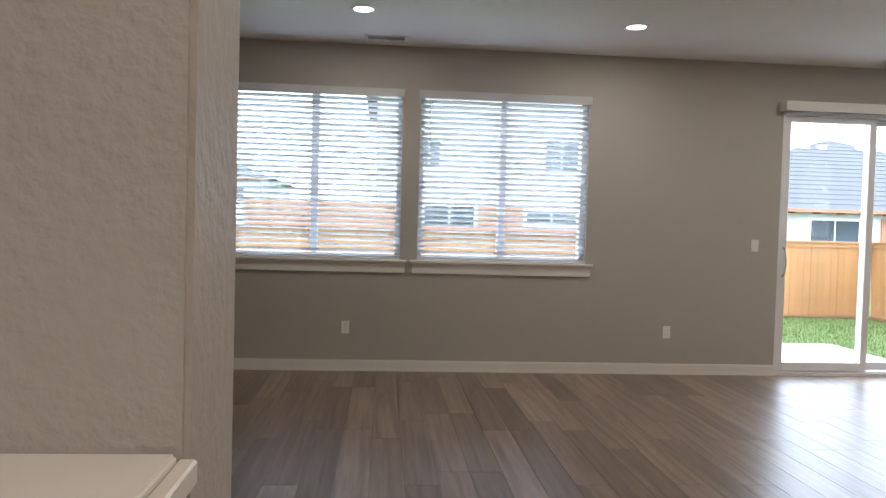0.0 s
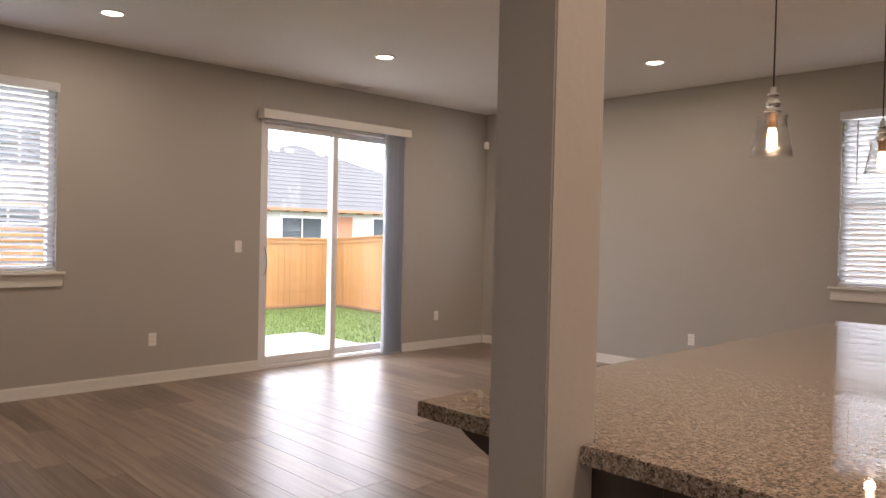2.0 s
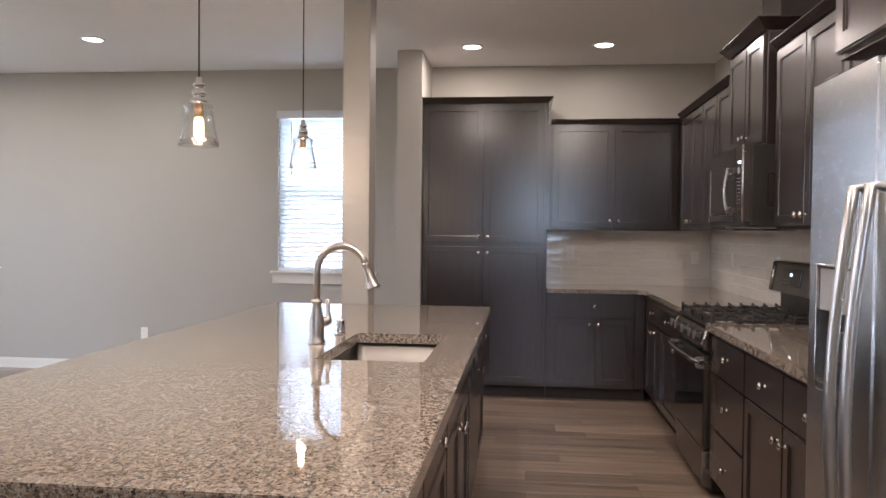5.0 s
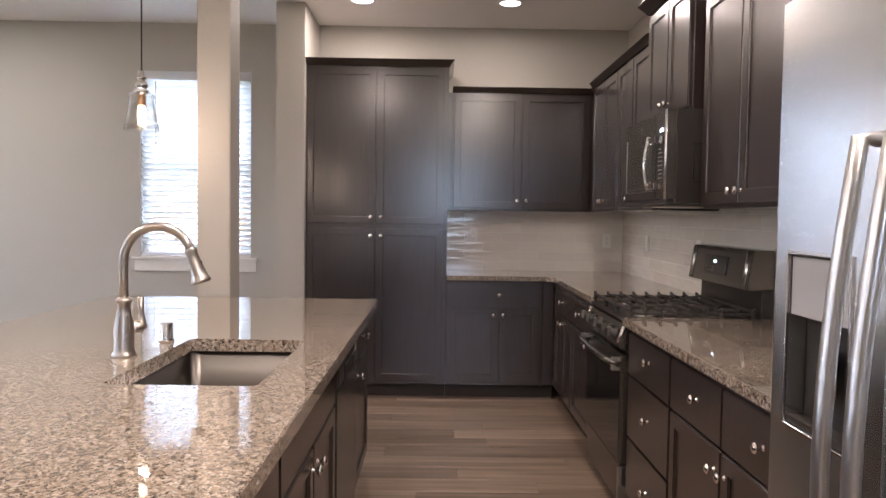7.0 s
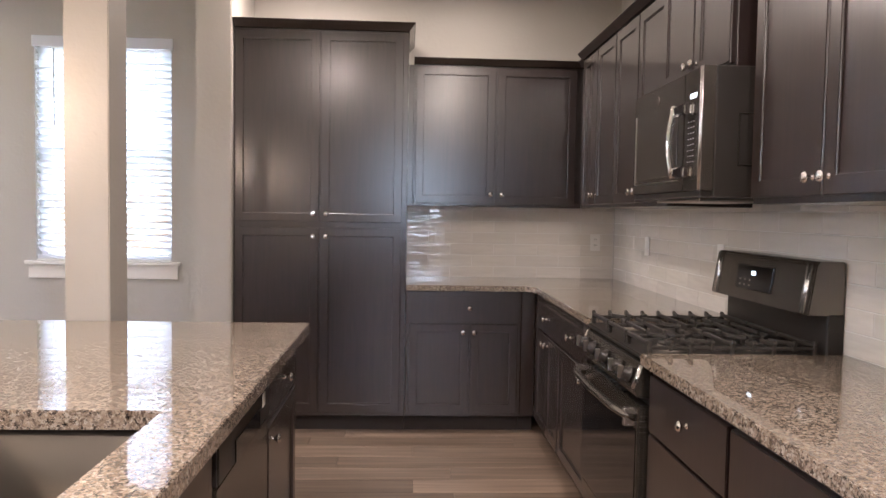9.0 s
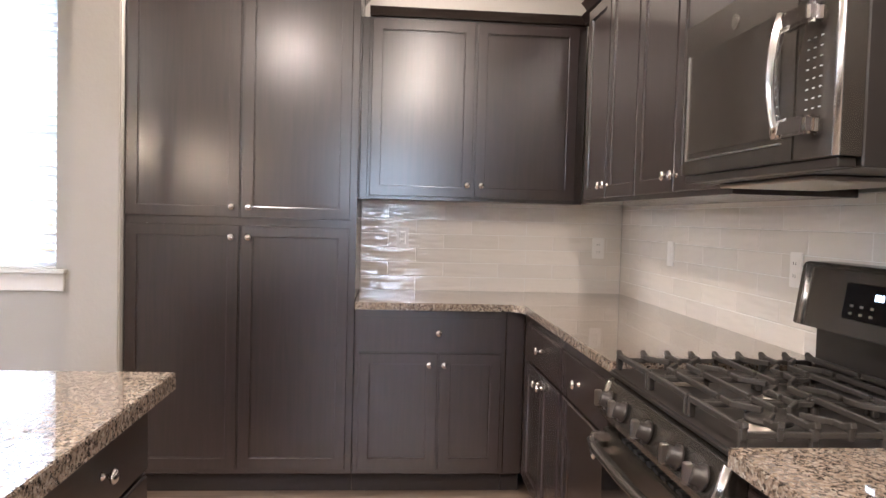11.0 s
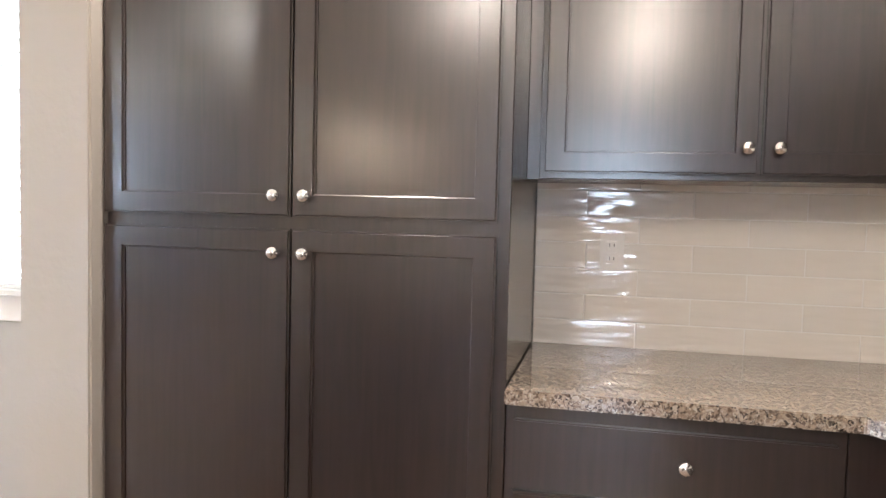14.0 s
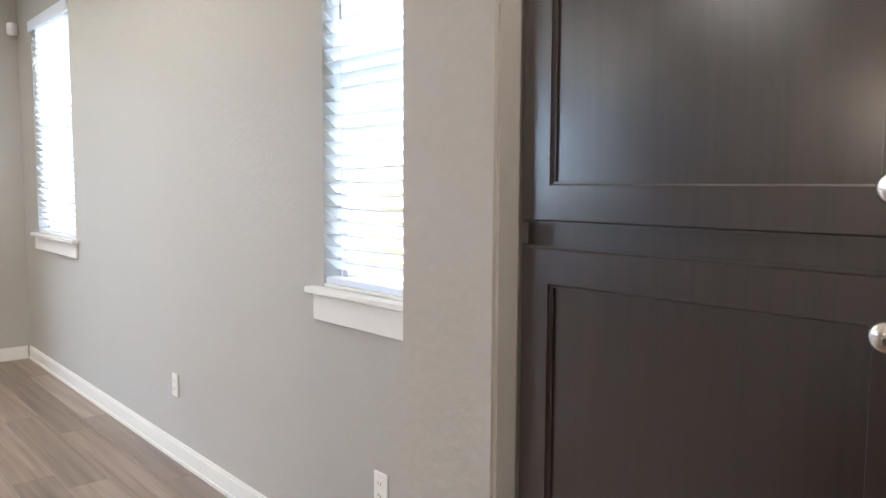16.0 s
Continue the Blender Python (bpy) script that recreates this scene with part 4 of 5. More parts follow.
for q in range(3):
    part("slot", boxes((-0.0005, -0.006, 0, 0.0005, 0.006, 0.006)), M["black"], asw, at=pose(0.0218 * math.cos(-0.9), 0.0218 * math.sin(-0.9), 0.022 + q * 0.013, 0, 0, -52))

# ---- gas range ----
RX0, RX1, RF = 5.697, 6.457, 0.235
rng = thing("gas_range", pose(RX1, RF, 0, 0, 0, 180), "black stainless freestanding gas range with cast-iron grates", "range")
rw = RX1 - RX0
part("body", boxes((0, 0.02, 0.03, rw, 0.655, 0.891), bev=0.003), M["slate_dark"], rng)
part("storage_drawer", boxes((0.004, -0.015, 0.05, rw - 0.004, 0.0195, 0.235), bev=0.004, seg=2), M["slate"], rng)
od = part("oven_door", boxes((0.004, -0.025, 0.245, rw - 0.004, 0.0195, 0.745), bev=0.005, seg=2), M["slate"], rng)
part("oven_window", boxes((0.02, -0.0275, 0.26, rw - 0.02, -0.0252, 0.66), bev=0.001), M["blackglass"], od, "black glass")
part("oven_handle", tube([(0.03, -0.027, 0.70), (0.035, -0.06, 0.71), (0.12, -0.075, 0.712), (rw / 2, -0.082, 0.712), (rw - 0.12, -0.075, 0.712), (rw - 0.035, -0.06, 0.71), (rw - 0.03, -0.027, 0.70)], 0.019, 12, flat=0.7), M["slate"], od, "curved dark steel handle")
for hx in (0.022, rw - 0.045):
    part("handle_bracket", boxes((hx, -0.066, 0.672, hx + 0.022, -0.026, 0.735), bev=0.004, seg=2), M["steel"], od, "bright steel handle end")
for s in range(4):
    part("side_slot", boxes((rw - 0.0042, -0.018, 0.655 + s * 0.018, rw - 0.0035, 0.004, 0.659 + s * 0.018)), M["nickel"], od)
for s in range(9):
    part("vent_slot", boxes((0.18 + s * 0.045, -0.0265, 0.752, 0.212 + s * 0.045, 0.0, 0.76)), M["black"], rng)
part("side_trim", boxes((rw - 0.012, -0.03, 0.05, rw, 0.018, 0.235), bev=0.002), M["steel"], rng, "bright steel edge")
bm = bmesh.new()
f = bm.faces.new([bm.verts.new((0.0, py, pz)) for py, pz in ((0.02, 0.77), (-0.03, 0.775), (-0.04, 0.80), (-0.012, 0.88), (0.019, 0.891))])
r = bmesh.ops.extrude_face_region(bm, geom=[f])
bmesh.ops.translate(bm, vec=(rw, 0, 0), verts=[v for v in r["geom"] if isinstance(v, bmesh.types.BMVert)])
bmesh.ops.recalc_face_normals(bm, faces=bm.faces[:])
cp = part("control_panel", bm, M["slate"], rng)
for i, kx in enumerate((0.08, 0.2, 0.38, 0.56, 0.68)):
    k = part("control_knob", lathe([(0.027, 0), (0.027, 0.006), (0.021, 0.01), (0.020, 0.026), (0.017, 0.029), (0.0, 0.029)], 24, Matrix.Translation((kx, -0.033, 0.835)) @ Matrix.Rotation(radians(73), 4, "X")), M["slate_dark"], cp)
    part("grip", boxes((kx - 0.007, -0.074, 0.822, kx + 0.007, -0.055, 0.866), bev=0.003), M["nickel_dull"], k)
part("cooktop", boxes((0, -0.012, 0.892, rw, 0.60, 0.909), bev=0.006, seg=2), M["slate_dark"], rng, "dark enamel cooktop")
for bx, by, br in ((0.16, 0.14, 0.048), (0.16, 0.44, 0.038), (0.38, 0.29, 0.045), (0.60, 0.14, 0.052), (0.60, 0.44, 0.036)):
    bn = part("burner", lathe([(br + 0.018, 0.909), (br + 0.016, 0.912), (br, 0.914), (br, 0.921), (br - 0.008, 0.924)], 24, Matrix.Translation((bx, by, 0))), M["nickel_dull"], rng)
    part("burner_cap", lathe([(br - 0.004, 0.924), (br - 0.004, 0.931), (br - 0.012, 0.934), (0, 0.934)], 24, Matrix.Translation((bx, by, 0))), M["iron"], bn)


def grate(gx0, gx1, centres, ends):
    """Bars run across the range, bending in to each burner; ends: the side (-1, 1) where they end in raised hooks."""
    zt, bm = 0.949, bmesh.new()

    def bar(a, b, wide=0.0055, tall=0.014, top=zt):
        d = Vector(b) - Vector(a)
        m = Matrix.Translation(((a[0] + b[0]) / 2, (a[1] + b[1]) / 2, top)) @ Matrix.Rotation(math.atan2(d.y, d.x), 4, "Z")
        bmesh.ops.create_cube(bm, size=1, matrix=m @ Matrix.Diagonal((d.length + wide, 2 * wide, tall, 1)))

    u0, u1 = gx0 + 0.008, gx1 - 0.008
    mid = (u0 + u1) / 2
    for u in (u0, u1):
        bar((u, 0.012), (u, 0.572), 0.006, 0.012, zt - 0.012)
    for k in range(9):
        y = 0.012 + 0.07 * k
        near = [c for c in centres if abs(y - c) < 0.085]
        if not near or abs(y - near[0]) < 0.012:
            if near:
                bar((u0, y), (mid - 0.028, y))
                bar((mid + 0.028, y), (u1, y))
            else:
                bar((u0, y), (u1, y), 0.007 if k in (0, 8) else 0.0055)
            continue
        c = near[0]
        side = 1 if y > c else -1
        for s_ in (-1, 1):
            edge, knee, tip = (u0, u1)[s_ > 0], mid + s_ * 0.07, mid + s_ * 0.022
            bar((edge, y), (knee, y))
            bar((knee, y), (tip, c + side * 0.03))
    for u in (u0, u1):
        for y in (0.012, 0.152, 0.292, 0.432, 0.572):
            bmesh.ops.create_cube(bm, size=1, matrix=Matrix.Translation((u, y, (zt + 0.9095) / 2)) @ Matrix.Diagonal((0.012, 0.016, zt - 0.9095, 1)))
    for e in ends:
        u = u0 if e < 0 else u1
        for k in range(9):
            y = 0.012 + 0.07 * k
            bmesh.ops.create_cube(bm, size=1, matrix=Matrix.Translation((u - e * 0.004, y, zt + 0.004)) @ Matrix.Rotation(radians(-e * 18), 4, "Y") @ Matrix.Diagonal((0.034, 0.013, 0.014, 1)))
            bmesh.ops.create_cube(bm, size=1, matrix=Matrix.Translation((u + e * 0.004, y, zt - 0.008)) @ Matrix.Diagonal((0.010, 0.013, 0.028, 1)))
    bmesh.ops.bevel(bm, geom=bm.edges[:], offset=0.002, segments=1, affect="EDGES", clamp_overlap=True)
    return bm


for a, b, centres, ends in ((0.012, 0.256, (0.15, 0.432), (-1,)), (0.26, 0.5, (0.292,), ()), (0.504, 0.748, (0.15, 0.432), (1,))):
    part("grate", grate(a, b, centres, ends), M["iron"], rng, "black cast-iron grate")
bm = boxes((0.0, 0.602, 0.892, rw, 0.66, 1.06), bev=0.004)
part("back_riser", bm, M["slate_dark"], rng)
bm = bmesh.new()
f = bm.faces.new([bm.verts.new((-0.004, py, pz)) for py, pz in ((0.655, 1.05), (0.53, 1.05), (0.555, 1.22), (0.565, 1.23), (0.655, 1.23))])
r = bmesh.ops.extrude_face_region(bm, geom=[f])
bmesh.ops.translate(bm, vec=(rw + 0.008, 0, 0), verts=[v for v in r["geom"] if isinstance(v, bmesh.types.BMVert)])
bmesh.ops.recalc_face_normals(bm, faces=bm.faces[:])
bmesh.ops.bevel(bm, geom=bm.edges[:], offset=0.004, segments=2, affect="EDGES", clamp_overlap=True)
bg = part("backguard", bm, M["slate"], rng)
tiltm = Matrix.Translation((0, 0.542, 1.138)) @ Matrix.Rotation(radians(-8.1), 4, "X")
dsp = part("display", boxes((0.22, -0.004, -0.045, 0.50, 0.0, 0.05), bev=0.002), M["blackglass"], bg, "black glass control display", at=tiltm)
part("digits", boxes(*[(0.365 - k * 0.012, -0.0052, 0.012, 0.373 - k * 0.012, -0.0044, 0.028) for k in range(3)]), M["display"], dsp, "lit white clock digits")
for k in range(6):
    part("button", boxes((0.25 + (k % 3) * 0.04, -0.0052, -0.012 - 0.02 * (k // 3), 0.262 + (k % 3) * 0.04, -0.0044, -0.006 - 0.02 * (k // 3))), M["nickel_dull"], dsp)




def curved_strip(w, h, sag=0.008):
    """A convex strip: x 0 to w, bulging to -y, z 0 to h."""
    pts = [(w * k / 8, -sag * math.sin(math.pi * k / 8)) for k in range(9)]
    bm = poly(pts[::-1] + [(0, 0.003), (w, 0.003)], 0, h)
    for f in bm.faces:
        f.smooth = abs(f.normal.z) < 0.5 and f.normal.y < 0
    return bm


# Added strips stand in for the reflection on the backguard's curved ends.
for xx in (0.022, rw - 0.052):
    part("glint_strip", curved_strip(0.032, 0.168), M["steel"], bg, "added convex steel strip for the glint on the bevelled end", at=tiltm @ Matrix.Translation((xx, -0.001, -0.084)))
# No real caps: convex strips added to imitate the glint on the panel ends.
for xx, metal in ((0.004, "slate"), (rw - 0.036, "steel")):
    part("end_cap", curved_strip(0.032, 0.082), M[metal], cp, "added convex strip for the glint on the panel's end", at=Matrix.Translation((xx, -0.0395, 0.80)) @ Matrix.Rotation(radians(-19), 4, "X"))

# ---- microwave ----
MX0, MX1, MF = 5.672, 6.372, 0.09
mw = thing("microwave", pose(MX1, MF, 1.437, 0, 0, 180), "black stainless over-the-range microwave with a curved handle", "microwave")
mwid = MX1 - MX0
part("case", boxes((0, 0.045, 0.0, mwid, MF - WS - 0.013, 0.42), bev=0.003), M["slate_dark"], mw)
mdoor = part("door", boxes((0, 0.0, 0.02, 0.547, 0.043, 0.418), bev=0.004, seg=2), M["slate"], mw)
part("door_window", boxes((0.045, -0.0025, 0.075, 0.49, -0.0003, 0.33), bev=0.001), M["smoke"], mdoor, "dark glass window")
hb = boxes((0.555, -0.045, 0.268, 0.655, -0.02, 0.305), (0.555, -0.045, 0.062, 0.655, -0.02, 0.098), (0.635, -0.02, 0.268, 0.655, -0.001, 0.305), (0.635, -0.02, 0.062, 0.655, -0.001, 0.098), bev=0.006, seg=2)
tube([(0.552, -0.035 - 0.018 * math.sin(math.pi * k / 10), 0.062 + 0.243 * k / 10) for k in range(11)], 0.0125, 12, bm=hb)
part("handle", hb, M["chrome"], mdoor, "bright steel framed handle with a curved bar")
part("emblem", lathe([(0.018, 0), (0.018, 0.0015)], 20, Matrix.Translation((0.28, -0.0002, 0.365)) @ Matrix.Rotation(radians(90), 4, "X")), M["nickel"], mdoor, "small plain round badge")
mp_ = part("control_panel", boxes((0.549, 0.0, 0.02, mwid - 0.022, 0.043, 0.418), bev=0.002), M["smoke"], mw, "smoked glass keypad")
part("clock_digits", boxes(*[(0.60 + k * 0.014, -0.0012, 0.325, 0.609 + k * 0.014, -0.0004, 0.34) for k in range(4)]), M["display"], mp_)
for r_ in range(8):
    for c_ in range(3):
        part("key", boxes((0.585 + c_ * 0.022, -0.0012, 0.115 + r_ * 0.019, 0.593 + c_ * 0.022, -0.0004, 0.1172 + r_ * 0.019)), M["vane"], mp_)
part("edge_trim", boxes((mwid - 0.021, 0.002, 0.02, mwid, 0.043, 0.418)), M["slate"], mw)
# Window reflection along the edge bevel, made as an added bright strip.
part("edge_glint", curved_strip(0.021, 0.398, 0.006), M["steel"], mw, "added convex steel strip for the glint on the edge bevel", at=(mwid - 0.021, 0.0, 0.02))
part("left_trim", boxes((0.022, -0.003, 0.058, 0.029, -0.0003, 0.335), (0.029, -0.003, 0.058, 0.5, -0.0003, 0.061)), M["satin_steel"], mw, "thin bright trim line")
part("side_recess", boxes((mwid, 0.12, 0.10, mwid + 0.002, 0.124, 0.27), (mwid, 0.124, 0.266, mwid + 0.002, 0.17, 0.27), (mwid, 0.124, 0.10, mwid + 0.002, 0.17, 0.104)), M["slate"], mw, "raised rim on the side")
part("grille", boxes((0.01, 0.005, 0.0, mwid - 0.01, 0.04, 0.018), bev=0.002), M["slate_dark"], mw)
part("underside_panel", boxes((0.06, 0.08, -0.012, mwid - 0.2, 0.36, -0.001), bev=0.003), M["nickel_dull"], mw, "steel filter panel below")

# ---- refrigerator ----
FX0, FX1, FF = 3.02, 3.937, 0.392
fr = thing("refrigerator", pose(FX1, FF, 0, 0, 0, 180), "stainless side-by-side refrigerator with an ice dispenser", "refrigerator")
fw = FX1 - FX0
part("cabinet_body", boxes((0.01, 0.065, 0.02, fw - 0.01, 0.82, 1.79), bev=0.004), mat("fridge_side_grey", (0.12, 0.12, 0.12), 0.45, vary=0.05), fr, "dark grey steel sides")
split = 0.39
HZ0, HZ1 = 0.42, 1.5


def fridge_door(a, b, hole=None):
    if hole is None:
        return boxes((a, 0.0, 0.06, b, 0.06, 1.81), bev=0.012, seg=3)
    h0, h1, k0, k1 = hole
    xs, zs = (a, h0, h1, b), (0.06, k0, k1, 1.81)
    bm = bmesh.new()
    v = [[bm.verts.new((x, 0, z)) for z in zs] for x in xs]
    fs = [bm.faces.new((v[i][j], v[i + 1][j], v[i + 1][j + 1], v[i][j + 1])) for i in range(3) for j in range(3) if (i, j) != (1, 1)]
    r = bmesh.ops.extrude_face_region(bm, geom=fs)
    bmesh.ops.translate(bm, vec=(0, 0.06, 0), verts=[q for q in r["geom"] if isinstance(q, bmesh.types.BMVert)])
    bmesh.ops.recalc_face_normals(bm, faces=bm.faces[:])
    return bm


d1 = part("freezer_door", fridge_door(0.002, split - 0.003, (0.06, 0.285, 0.96, 1.3)), M["steel"], fr)
d2 = part("fridge_door", fridge_door(split + 0.003, fw - 0.002), M["steel"], fr)
dp = part("dispenser", boxes((0.061, 0.008, 1.18, 0.284, 0.045, 1.299), (0.061, 0.04, 0.961, 0.284, 0.058, 1.18), (0.061, 0.004, 0.961, 0.284, 0.045, 0.975)), M["slate_dark"], d1, "dark recessed dispenser")
part("control_face", boxes((0.065, 0.005, 1.18, 0.28, 0.0075, 1.295)), mat("grey_panel", (0.38, 0.38, 0.385), 0.3, vary=0.03), dp, "grey control face")
part("paddle", boxes((0.145, 0.02, 1.04, 0.205, 0.03, 1.13), bev=0.004), M["nickel"], dp)
part("bezel", boxes((0.053, -0.004, 0.953, 0.06, 0.003, 1.307), (0.285, -0.004, 0.953, 0.292, 0.003, 1.307), (0.06, -0.004, 0.953, 0.285, 0.003, 0.96), (0.06, -0.004, 1.3, 0.285, 0.003, 1.307), bev=0.0015), M["nickel"], d1, "bright steel bezel")
for door_, hx, sgn in ((d1, split - 0.045, 1), (d2, split + 0.045, -1)):
    pts = [(hx, -0.001, HZ0)] + [(hx, -0.03 - 0.045 * math.sin(math.pi * k / 14), HZ0 + (HZ1 - HZ0) * k / 14) for k in range(15)] + [(hx, -0.001, HZ1)]
    part("handle", tube(pts, 0.017, 14, flat=0.8), M["satin_steel"], door_, "long bowed steel handle")
part("toe_grille", boxes((0.02, 0.03, 0.0, fw - 0.02, 0.06, 0.055)), M["slate_dark"], fr)
part("hinge_cover", boxes((0.02, 0.02, 1.811, 0.12, 0.12, 1.83), bev=0.004), M["slate_dark"], fr)

# plastic-wrapped parcel beside the refrigerator
film = thing("plastic_bag", pose(4.65, -0.09, 0.92), "crumpled clear plastic bag of papers on the worktop", "bag")
bm = bmesh.new()
bmesh.ops.create_icosphere(bm, subdivisions=5, radius=1, matrix=Matrix.Identity(4))
for v in bm.verts:
    n1 = noise.noise(v.co * 2.6) * 0.25 + noise.noise(v.co * 7.0) * 0.12 + abs(noise.noise(v.co * 15.0)) * 0.07
    c = v.co * (1 + n1)
    v.co = Vector((c.x * 0.17, c.y * 0.10, max(0.0, 0.125 + c.z * 0.135)))
for face in bm.faces:
    face.smooth = True
part("film", bm, M["plastic_film"], film).rotation_euler = (0, 0, radians(-20))
pk = part("leaflet", boxes((-0.09, -0.012, 0.012, 0.07, 0.012, 0.21), bev=0.002), M["plate"], film, "folded white leaflet", at=pose(0, 0, 0, 0, 0, -20))
part("label", boxes((-0.085, 0.0125, 0.05, -0.02, 0.0135, 0.085)), mat("green_label", (0.35, 0.5, 0.15), 0.5, vary=0.05), pk, "green label")
part("fitting", lathe([(0.02, 0), (0.024, 0.012), (0.016, 0.03), (0.006, 0.05)], 16, Matrix.Translation((-0.03, 0.03, 0.12)) @ Matrix.Rotation(radians(80), 4, "Y")), M["cord"], pk, "black plastic fitting")
outlet(pose(5.43, WS + 0.0145, 1.16, 0, 0, 180), "white duplex outlet plate on the tiled backsplash")

# ---- outdoors ----
GZ = -0.30
solid("ground", boxes((-400, WN + 0.17, GZ - 1.5, 400, 700, GZ), (-400, -400, GZ - 1.5, 400, WN + 0.17, GZ - 0.25)), M["grass"], "short green lawn and land to the horizon")
solid("patio", boxes((3.6, WN + 0.165, GZ, 7.95, 11.05, GZ + 0.09), bev=0.01), M["concrete"], "pale grey concrete patio slab", kind="structure")
SIDE, BACK = 11.35, 15.1
solid("mulch_bed", boxes((-8, BACK - 0.3, GZ, SIDE - 0.05, BACK - 0.04, GZ + 0.03), (SIDE - 0.3, 2.0, GZ, SIDE - 0.05, BACK - 0.3, GZ + 0.03)), M["bark"], "strip of dark bark at the fence foot")


def board_mesh():
    bm = boxes((-0.069, -0.009, -0.75, 0.069, 0.009, 1.335), bev=0.003)
    me = bpy.data.meshes.new("board")
    bm.to_mesh(me)
    bm.free()
    me.materials.append(M["cedar"])
    return me


BOARD = board_mesh()


def fence(m, length, label):
    f = thing("fence", m, label, "fence")
    for i in range(int(length / 0.141)):
        part("board", BOARD, None, f, at=pose(0.07 + i * 0.141, 0.004 * math.sin(i * 1.7), 0.05, 0, 0, 0.5 * math.sin(i * 2.3)))
    part("cap_rail", boxes((0, -0.06, 1.475, length, 0.06, 1.51)), M["cedar"], f)
    part("fascia", boxes((0, -0.03, 1.385, length, -0.0115, 1.474)), M["cedar"], f)
    for k in range(int(length / 2.4) + 1):
        part("post", boxes((k * 2.4, 0.012, 0, k * 2.4 + 0.09, 0.10, 1.474)), M["cedar"], f)
    return f


fence(pose(-8.0, BACK, GZ), SIDE + 8.0, "tan cedar board fence along the back of the lawn")
fence(pose(SIDE, BACK - 0.02, GZ, 0, 0, -90) @ pose(0, 0, 0, 0, -3.2, 0), BACK + 1, "tan cedar board fence along the side of the lawn")


def house(m, w, d, zb, ze, zr, material, label, windows=(), hip=True, trim_mat=None, ridge=None):
    """Front along local x at y = 0, facing -y; eaves at ze, ridge at zr."""
    h = thing("house", m, label, "house")
    part("wall", boxes((0, 0, zb, w, d, ze)), material, h)
    o = 0.45
    bm = bmesh.new()
    a = [bm.verts.new(p) for p in ((-o, -o, ze), (w + o, -o, ze), (w + o, d + o, ze), (-o, d + o, ze))]
    run = min(d, w) / 2 if hip else 0
    q0, q1 = ridge or (run, w - run)
    r0, r1 = bm.verts.new((q0, d / 2, zr)), bm.verts.new((q1, d / 2, zr))
    for f in ((a[0], a[1], r1, r0), (a[2], a[3], r0, r1), (a[1], a[2], r1), (a[3], a[0], r0), (a[3], a[2], a[1], a[0])):
        bm.faces.new(f)
    bmesh.ops.recalc_face_normals(bm, faces=bm.faces[:])
    roof = part("roof", bm, M["roof"], h, "grey shingled roof")
    part("fascia", boxes((-o, -o - 0.03, ze - 0.10, w + o, -o, ze + 0.0)), trim_mat or M["orange"], h)
    for k in range(int((w + 2 * o) / 0.8)):
        part("rafter_tail", boxes((-o + 0.1 + k * 0.8, -o, ze - 0.14, -o + 0.15 + k * 0.8, -0.001, ze - 0.01)), M["orange"], h)
    rows = int((zr - ze) / 0.17)
    for k in range(1, rows):
        t = k / rows
        part("shingle_course", boxes((-o + t * (q0 + o), -0.006, -0.012, w + o - t * (w - q1 + o), 0.0, 0.004)), M["roof"], roof, at=(0, -o + t * (d / 2 + o) - 0.01, ze + t * (zr - ze) + 0.012))
    for x0, z0, x1, z1 in windows:
        wdo = part("window", boxes((x0 - 0.07, -0.03, z0 - 0.07, x1 + 0.07, -0.002, z1 + 0.07), bev=0.005), M["vinyl"], h)
        for q in range(2):
            xa = x0 + q * (x1 - x0) / 2
            part("pane", boxes((xa + 0.02, -0.036, z0, xa + (x1 - x0) / 2 - 0.02, -0.0305, z1)), M["dark_window"], wdo)
    return h, roof


h1, roof1 = house(pose(8.6, 24, 0), 18.6, 12.0, GZ, 2.15, 5.2, M["siding"], "white single-storey house with grey hip roof behind the fence",
                  [(6.77, 1.1, 8.45, 1.8), (10.85, 0.95, 12.4, 1.86)], ridge=(10.9, 11.3))
for vx in (9.3, 10.0, 11.6, 12.3):
    part("roof_vent", boxes((vx, 4.9, 4.66, vx + 0.3, 5.2, 4.86), bev=0.03), M["siding"], roof1)
wd = part("door", boxes((9.2, -0.05, GZ, 9.85, -0.003, 1.9), bev=0.005), M["orange"], h1, "red-brown door")
h2, roof2 = house(pose(1.3, 24, 0), 6.6, 9.0, GZ, 5.7, 7.7, M["siding_tan"], "two-storey tan house with dark windows behind the fence",
      [(1.25, 3.08, 2.0, 3.93), (5.26, 3.04, 6.35, 4.05), (1.5, 1.33, 3.1, 1.9), (4.72, 1.4, 6.35, 1.82)], trim_mat=M["siding_tan"])
part("lower_wall", boxes((-4.0, -0.012, GZ, -0.001, 4.0, 1.97), (0, -0.012, GZ, 6.6, -0.001, 1.97)), M["orange"], h2, "red-brown lower siding")
house(pose(-9.0, 30, 0), 5.8, 9.0, GZ, 2.95, 4.25, M["siding_blue"], "pale house behind the fence", [(4.3, 2.0, 5.2, 2.6), (1.5, 2.0, 2.4, 2.6)])
house(pose(-22, 34, 0), 14, 9.0, GZ, 3.0, 5.0, M["siding"], "white house far behind the fence", [(2.0, 1.2, 3.6, 2.2)])
house(pose(27.0, 16, 0, 0, 0, -90), 19.0, 8.0, GZ, 2.0, 3.3, M["siding_blue"], "low pale house beyond the side fence",
      [(10.0, 1.0, 11.2, 1.8), (4.0, 1.0, 5.4, 1.8), (14.5, 1.0, 15.8, 1.8)])
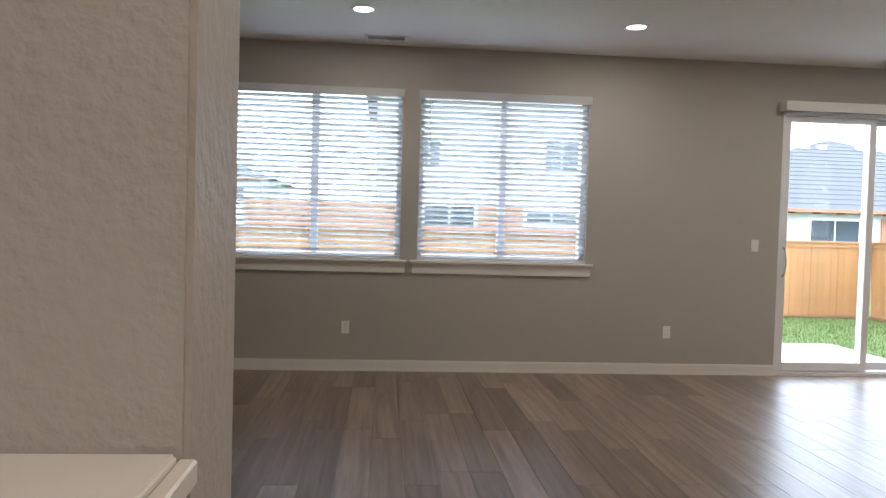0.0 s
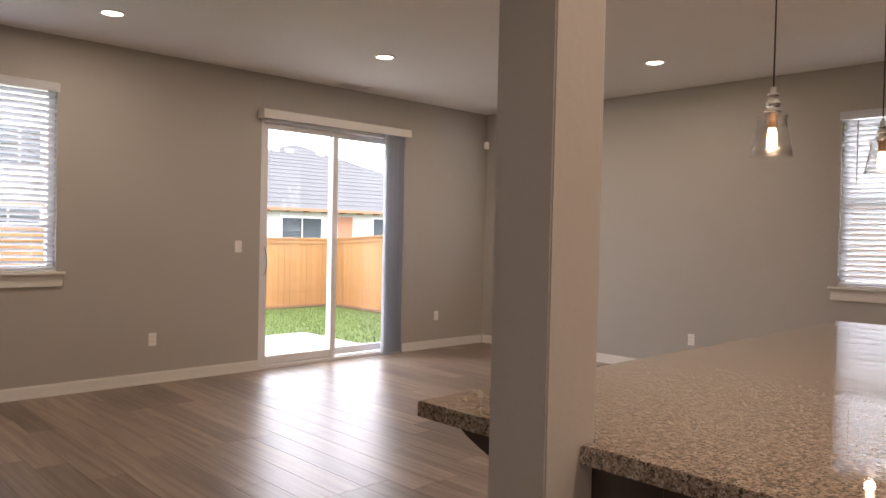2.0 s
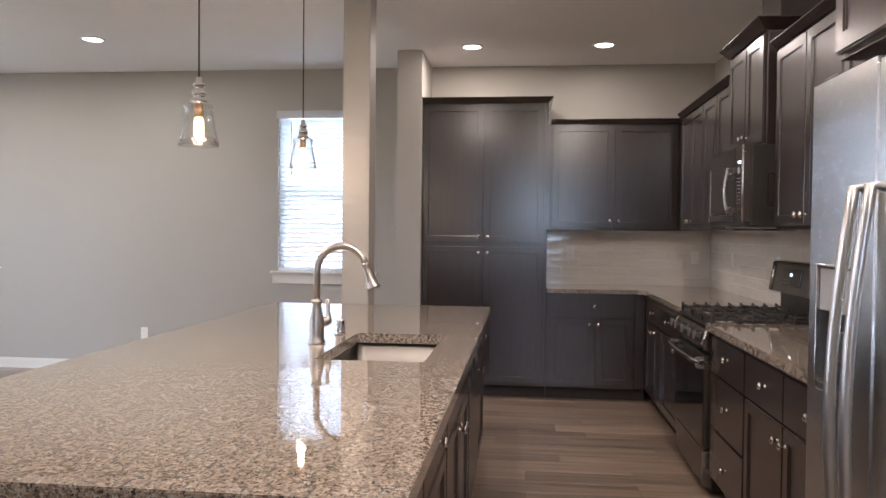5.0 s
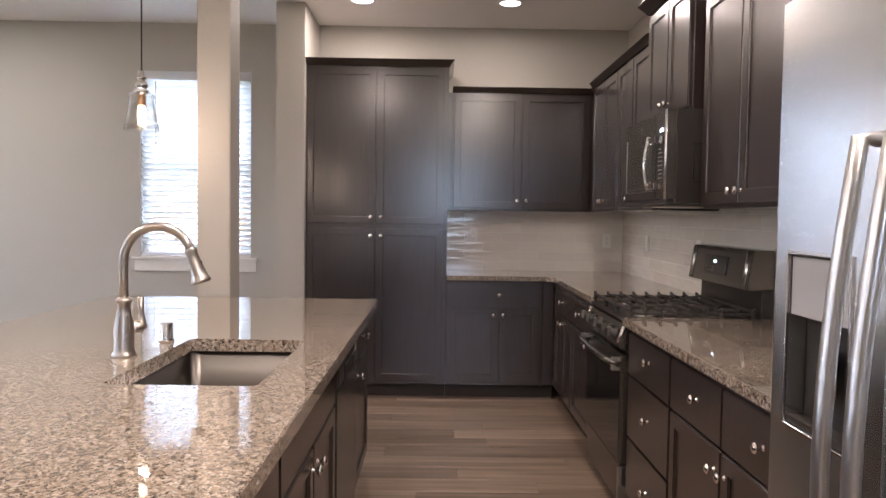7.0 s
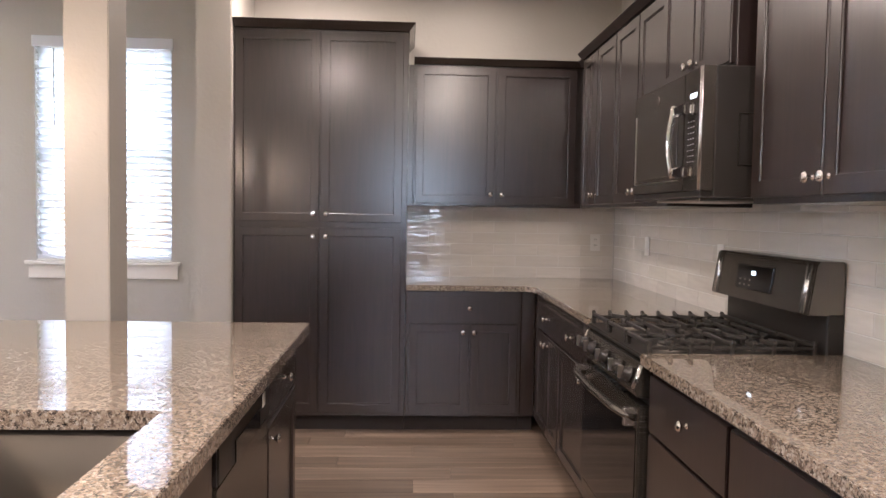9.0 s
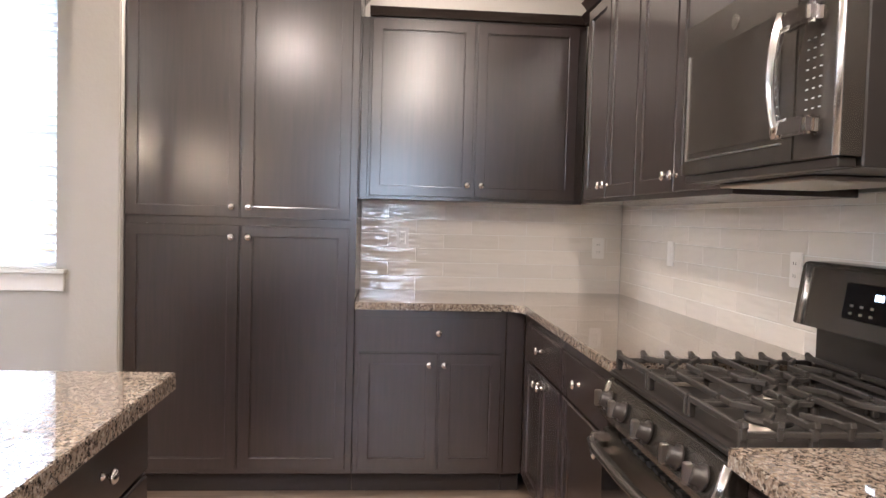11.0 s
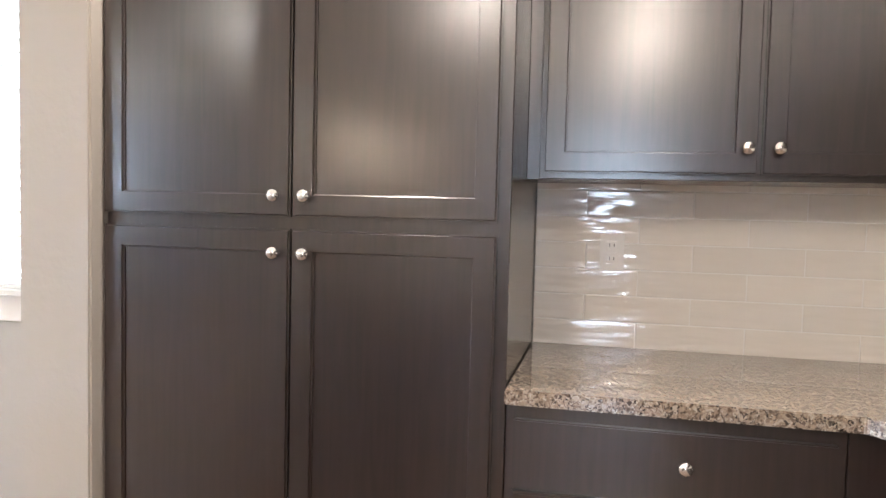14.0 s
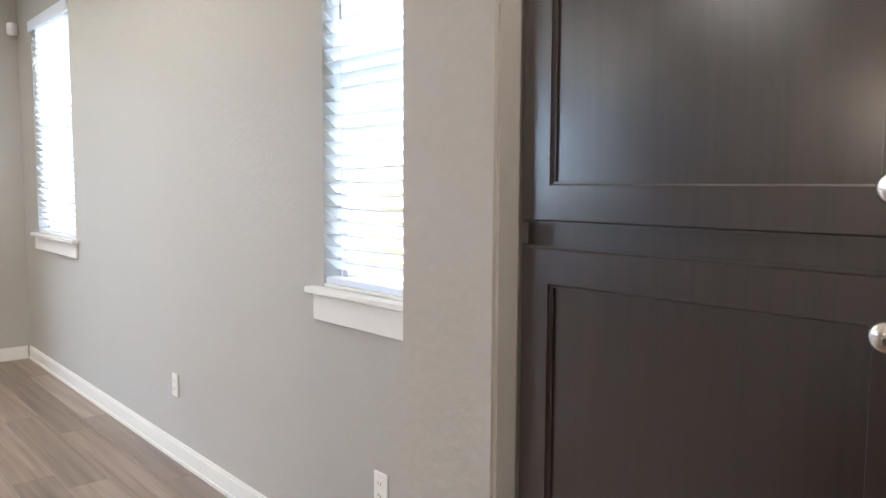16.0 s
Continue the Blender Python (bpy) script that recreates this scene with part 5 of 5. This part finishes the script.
house(pose(31, 26, 0), 12.0, 9.0, GZ, 2.3, 4.6, M["siding"], "white house with grey roof farther along", [(2.0, 1.0, 3.2, 1.9)])

# grass blades near the patio
rnd = random.Random(4)
verts, faces = [], []
for i in range(26000):
    x, y = rnd.uniform(4.5, SIDE - 0.3), rnd.uniform(8.2, BACK - 0.3)
    if x < 8.0 and y < 11.1:
        continue
    a, hgt, lean = rnd.uniform(0, 6.28), rnd.uniform(0.03, 0.06), rnd.uniform(-0.02, 0.02)
    dx, dy = 0.006 * math.cos(a), 0.006 * math.sin(a)
    k = len(verts)
    verts += [(x - dx, y - dy, GZ), (x + dx, y + dy, GZ), (x + lean, y + lean, GZ + hgt)]
    faces.append((k, k + 1, k + 2))
me = bpy.data.meshes.new("grass")
me.from_pydata(verts, [], faces)
me.materials.append(M["blade"])
tagged(new("grass", me), "short green lawn blades", "grass", kind="stuff")

# ---- backsplash tiles ----
TL, TH, G = 0.305, 0.0785, 0.0028
Z0 = GZ1 + 0.002


def tile_mesh(length, height=TH):
    bm = boxes((0, -0.008, 0, length - G, 0, height - G), bev=0.0015)
    me = bpy.data.meshes.new("tile")
    bm.to_mesh(me)
    bm.free()
    me.materials.append(M["tile"])
    return me


FULL = tile_mesh(TL)


def tiling(name, m, width, label):
    """Local x along the wall, -y into the room."""
    t = thing(name, m, label, "backsplash", kind="structure")
    part("grout_bed", boxes((0, -0.0112, 0, width, 0, 0.505)), M["grout"], t)
    cut = {}
    for r in range(7):
        height = min(TH, 0.503 - r * TH)
        x = 0.0
        step = TL / 2 if r % 2 else TL
        while x < width - 0.012:
            ln = min(step, width - x)
            step = TL
            if abs(ln - TL) < 1e-6 and height == TH:
                me = FULL
            else:
                key = (round(ln, 3), round(height, 3))
                me = cut.get(key) or tile_mesh(ln, height)
                cut[key] = me
            part("tile", me, None, t, at=(x, -0.0045, r * TH + G))
            x += ln
    return t


tiling("backsplash_1", pose(WE - 0.001, 1.027, Z0, 0, 0, -90), 1.027 - WS - 0.014, "glossy greige wavy subway tiles on the east wall")
tiling("backsplash_2", pose(WE - 0.016, WS + 0.001, Z0, 0, 0, 180), WE - 0.016 - 3.945, "glossy greige wavy subway tiles behind the range")

# ---- floor planks ----
PW, PL = 0.178, 1.22
floor = thing("floor", pose(0, 0, 0), "grey-brown wood-look vinyl plank floor", "floor", kind="structure")


def plank_bm(length, width=PW):
    return boxes((0, 0, -0.008, width - 0.0012, length - 0.0015, 0.0), bev=0.0008)


PM = {}


def plank_mesh(length):
    key = round(length, 3)
    if key not in PM:
        bm = plank_bm(length)
        PM[key] = bpy.data.meshes.new("plank")
        bm.to_mesh(PM[key])
        bm.free()
        PM[key].materials.append(M["plank"])
    return PM[key]


spots = []
rnd = random.Random(11)
col = 0
x = WW
while x < WE - 0.01:
    y = WS - rnd.choice((0.0, 0.2, 0.41, 0.61, 0.81, 1.02))
    while y < WN:
        a, b = max(y, WS), min(y + PL, WN)
        if b - a > 0.03:
            spots.append((x, round(a, 3), round(b - a, 3)))
        y += PL
    x += PW
inside = [s for s in spots if s[0] > 1.2 and s[0] < 8.4]
inside.sort(key=lambda s: abs(s[1] + s[2] / 2 - 2.5) + 0.4 * abs(s[0] - 4.5))
near = set(inside[:300])
vs, fs = [], []
for x, y, ln in spots:
    w = min(PW, WE - x)
    if (x, y, ln) in near and w == PW:
        part("plank", plank_mesh(ln), None, floor, at=(x, y, 0))
    else:
        k = len(vs)
        vs += [(x + dx, y + dy, dz) for dz in (-0.008, 0) for dx, dy in ((0, 0), (w - 0.0012, 0), (w - 0.0012, ln - 0.0015), (0, ln - 0.0015))]
        fs += [tuple(k + q for q in f) for f in ((3, 2, 1, 0), (4, 5, 6, 7), (0, 1, 5, 4), (1, 2, 6, 5), (2, 3, 7, 6), (3, 0, 4, 7))]
me = bpy.data.meshes.new("far_planks")
me.from_pydata(vs, [], fs)
me.materials.append(M["plank"])
part("far_planks", me, None, floor, kind="stuff")
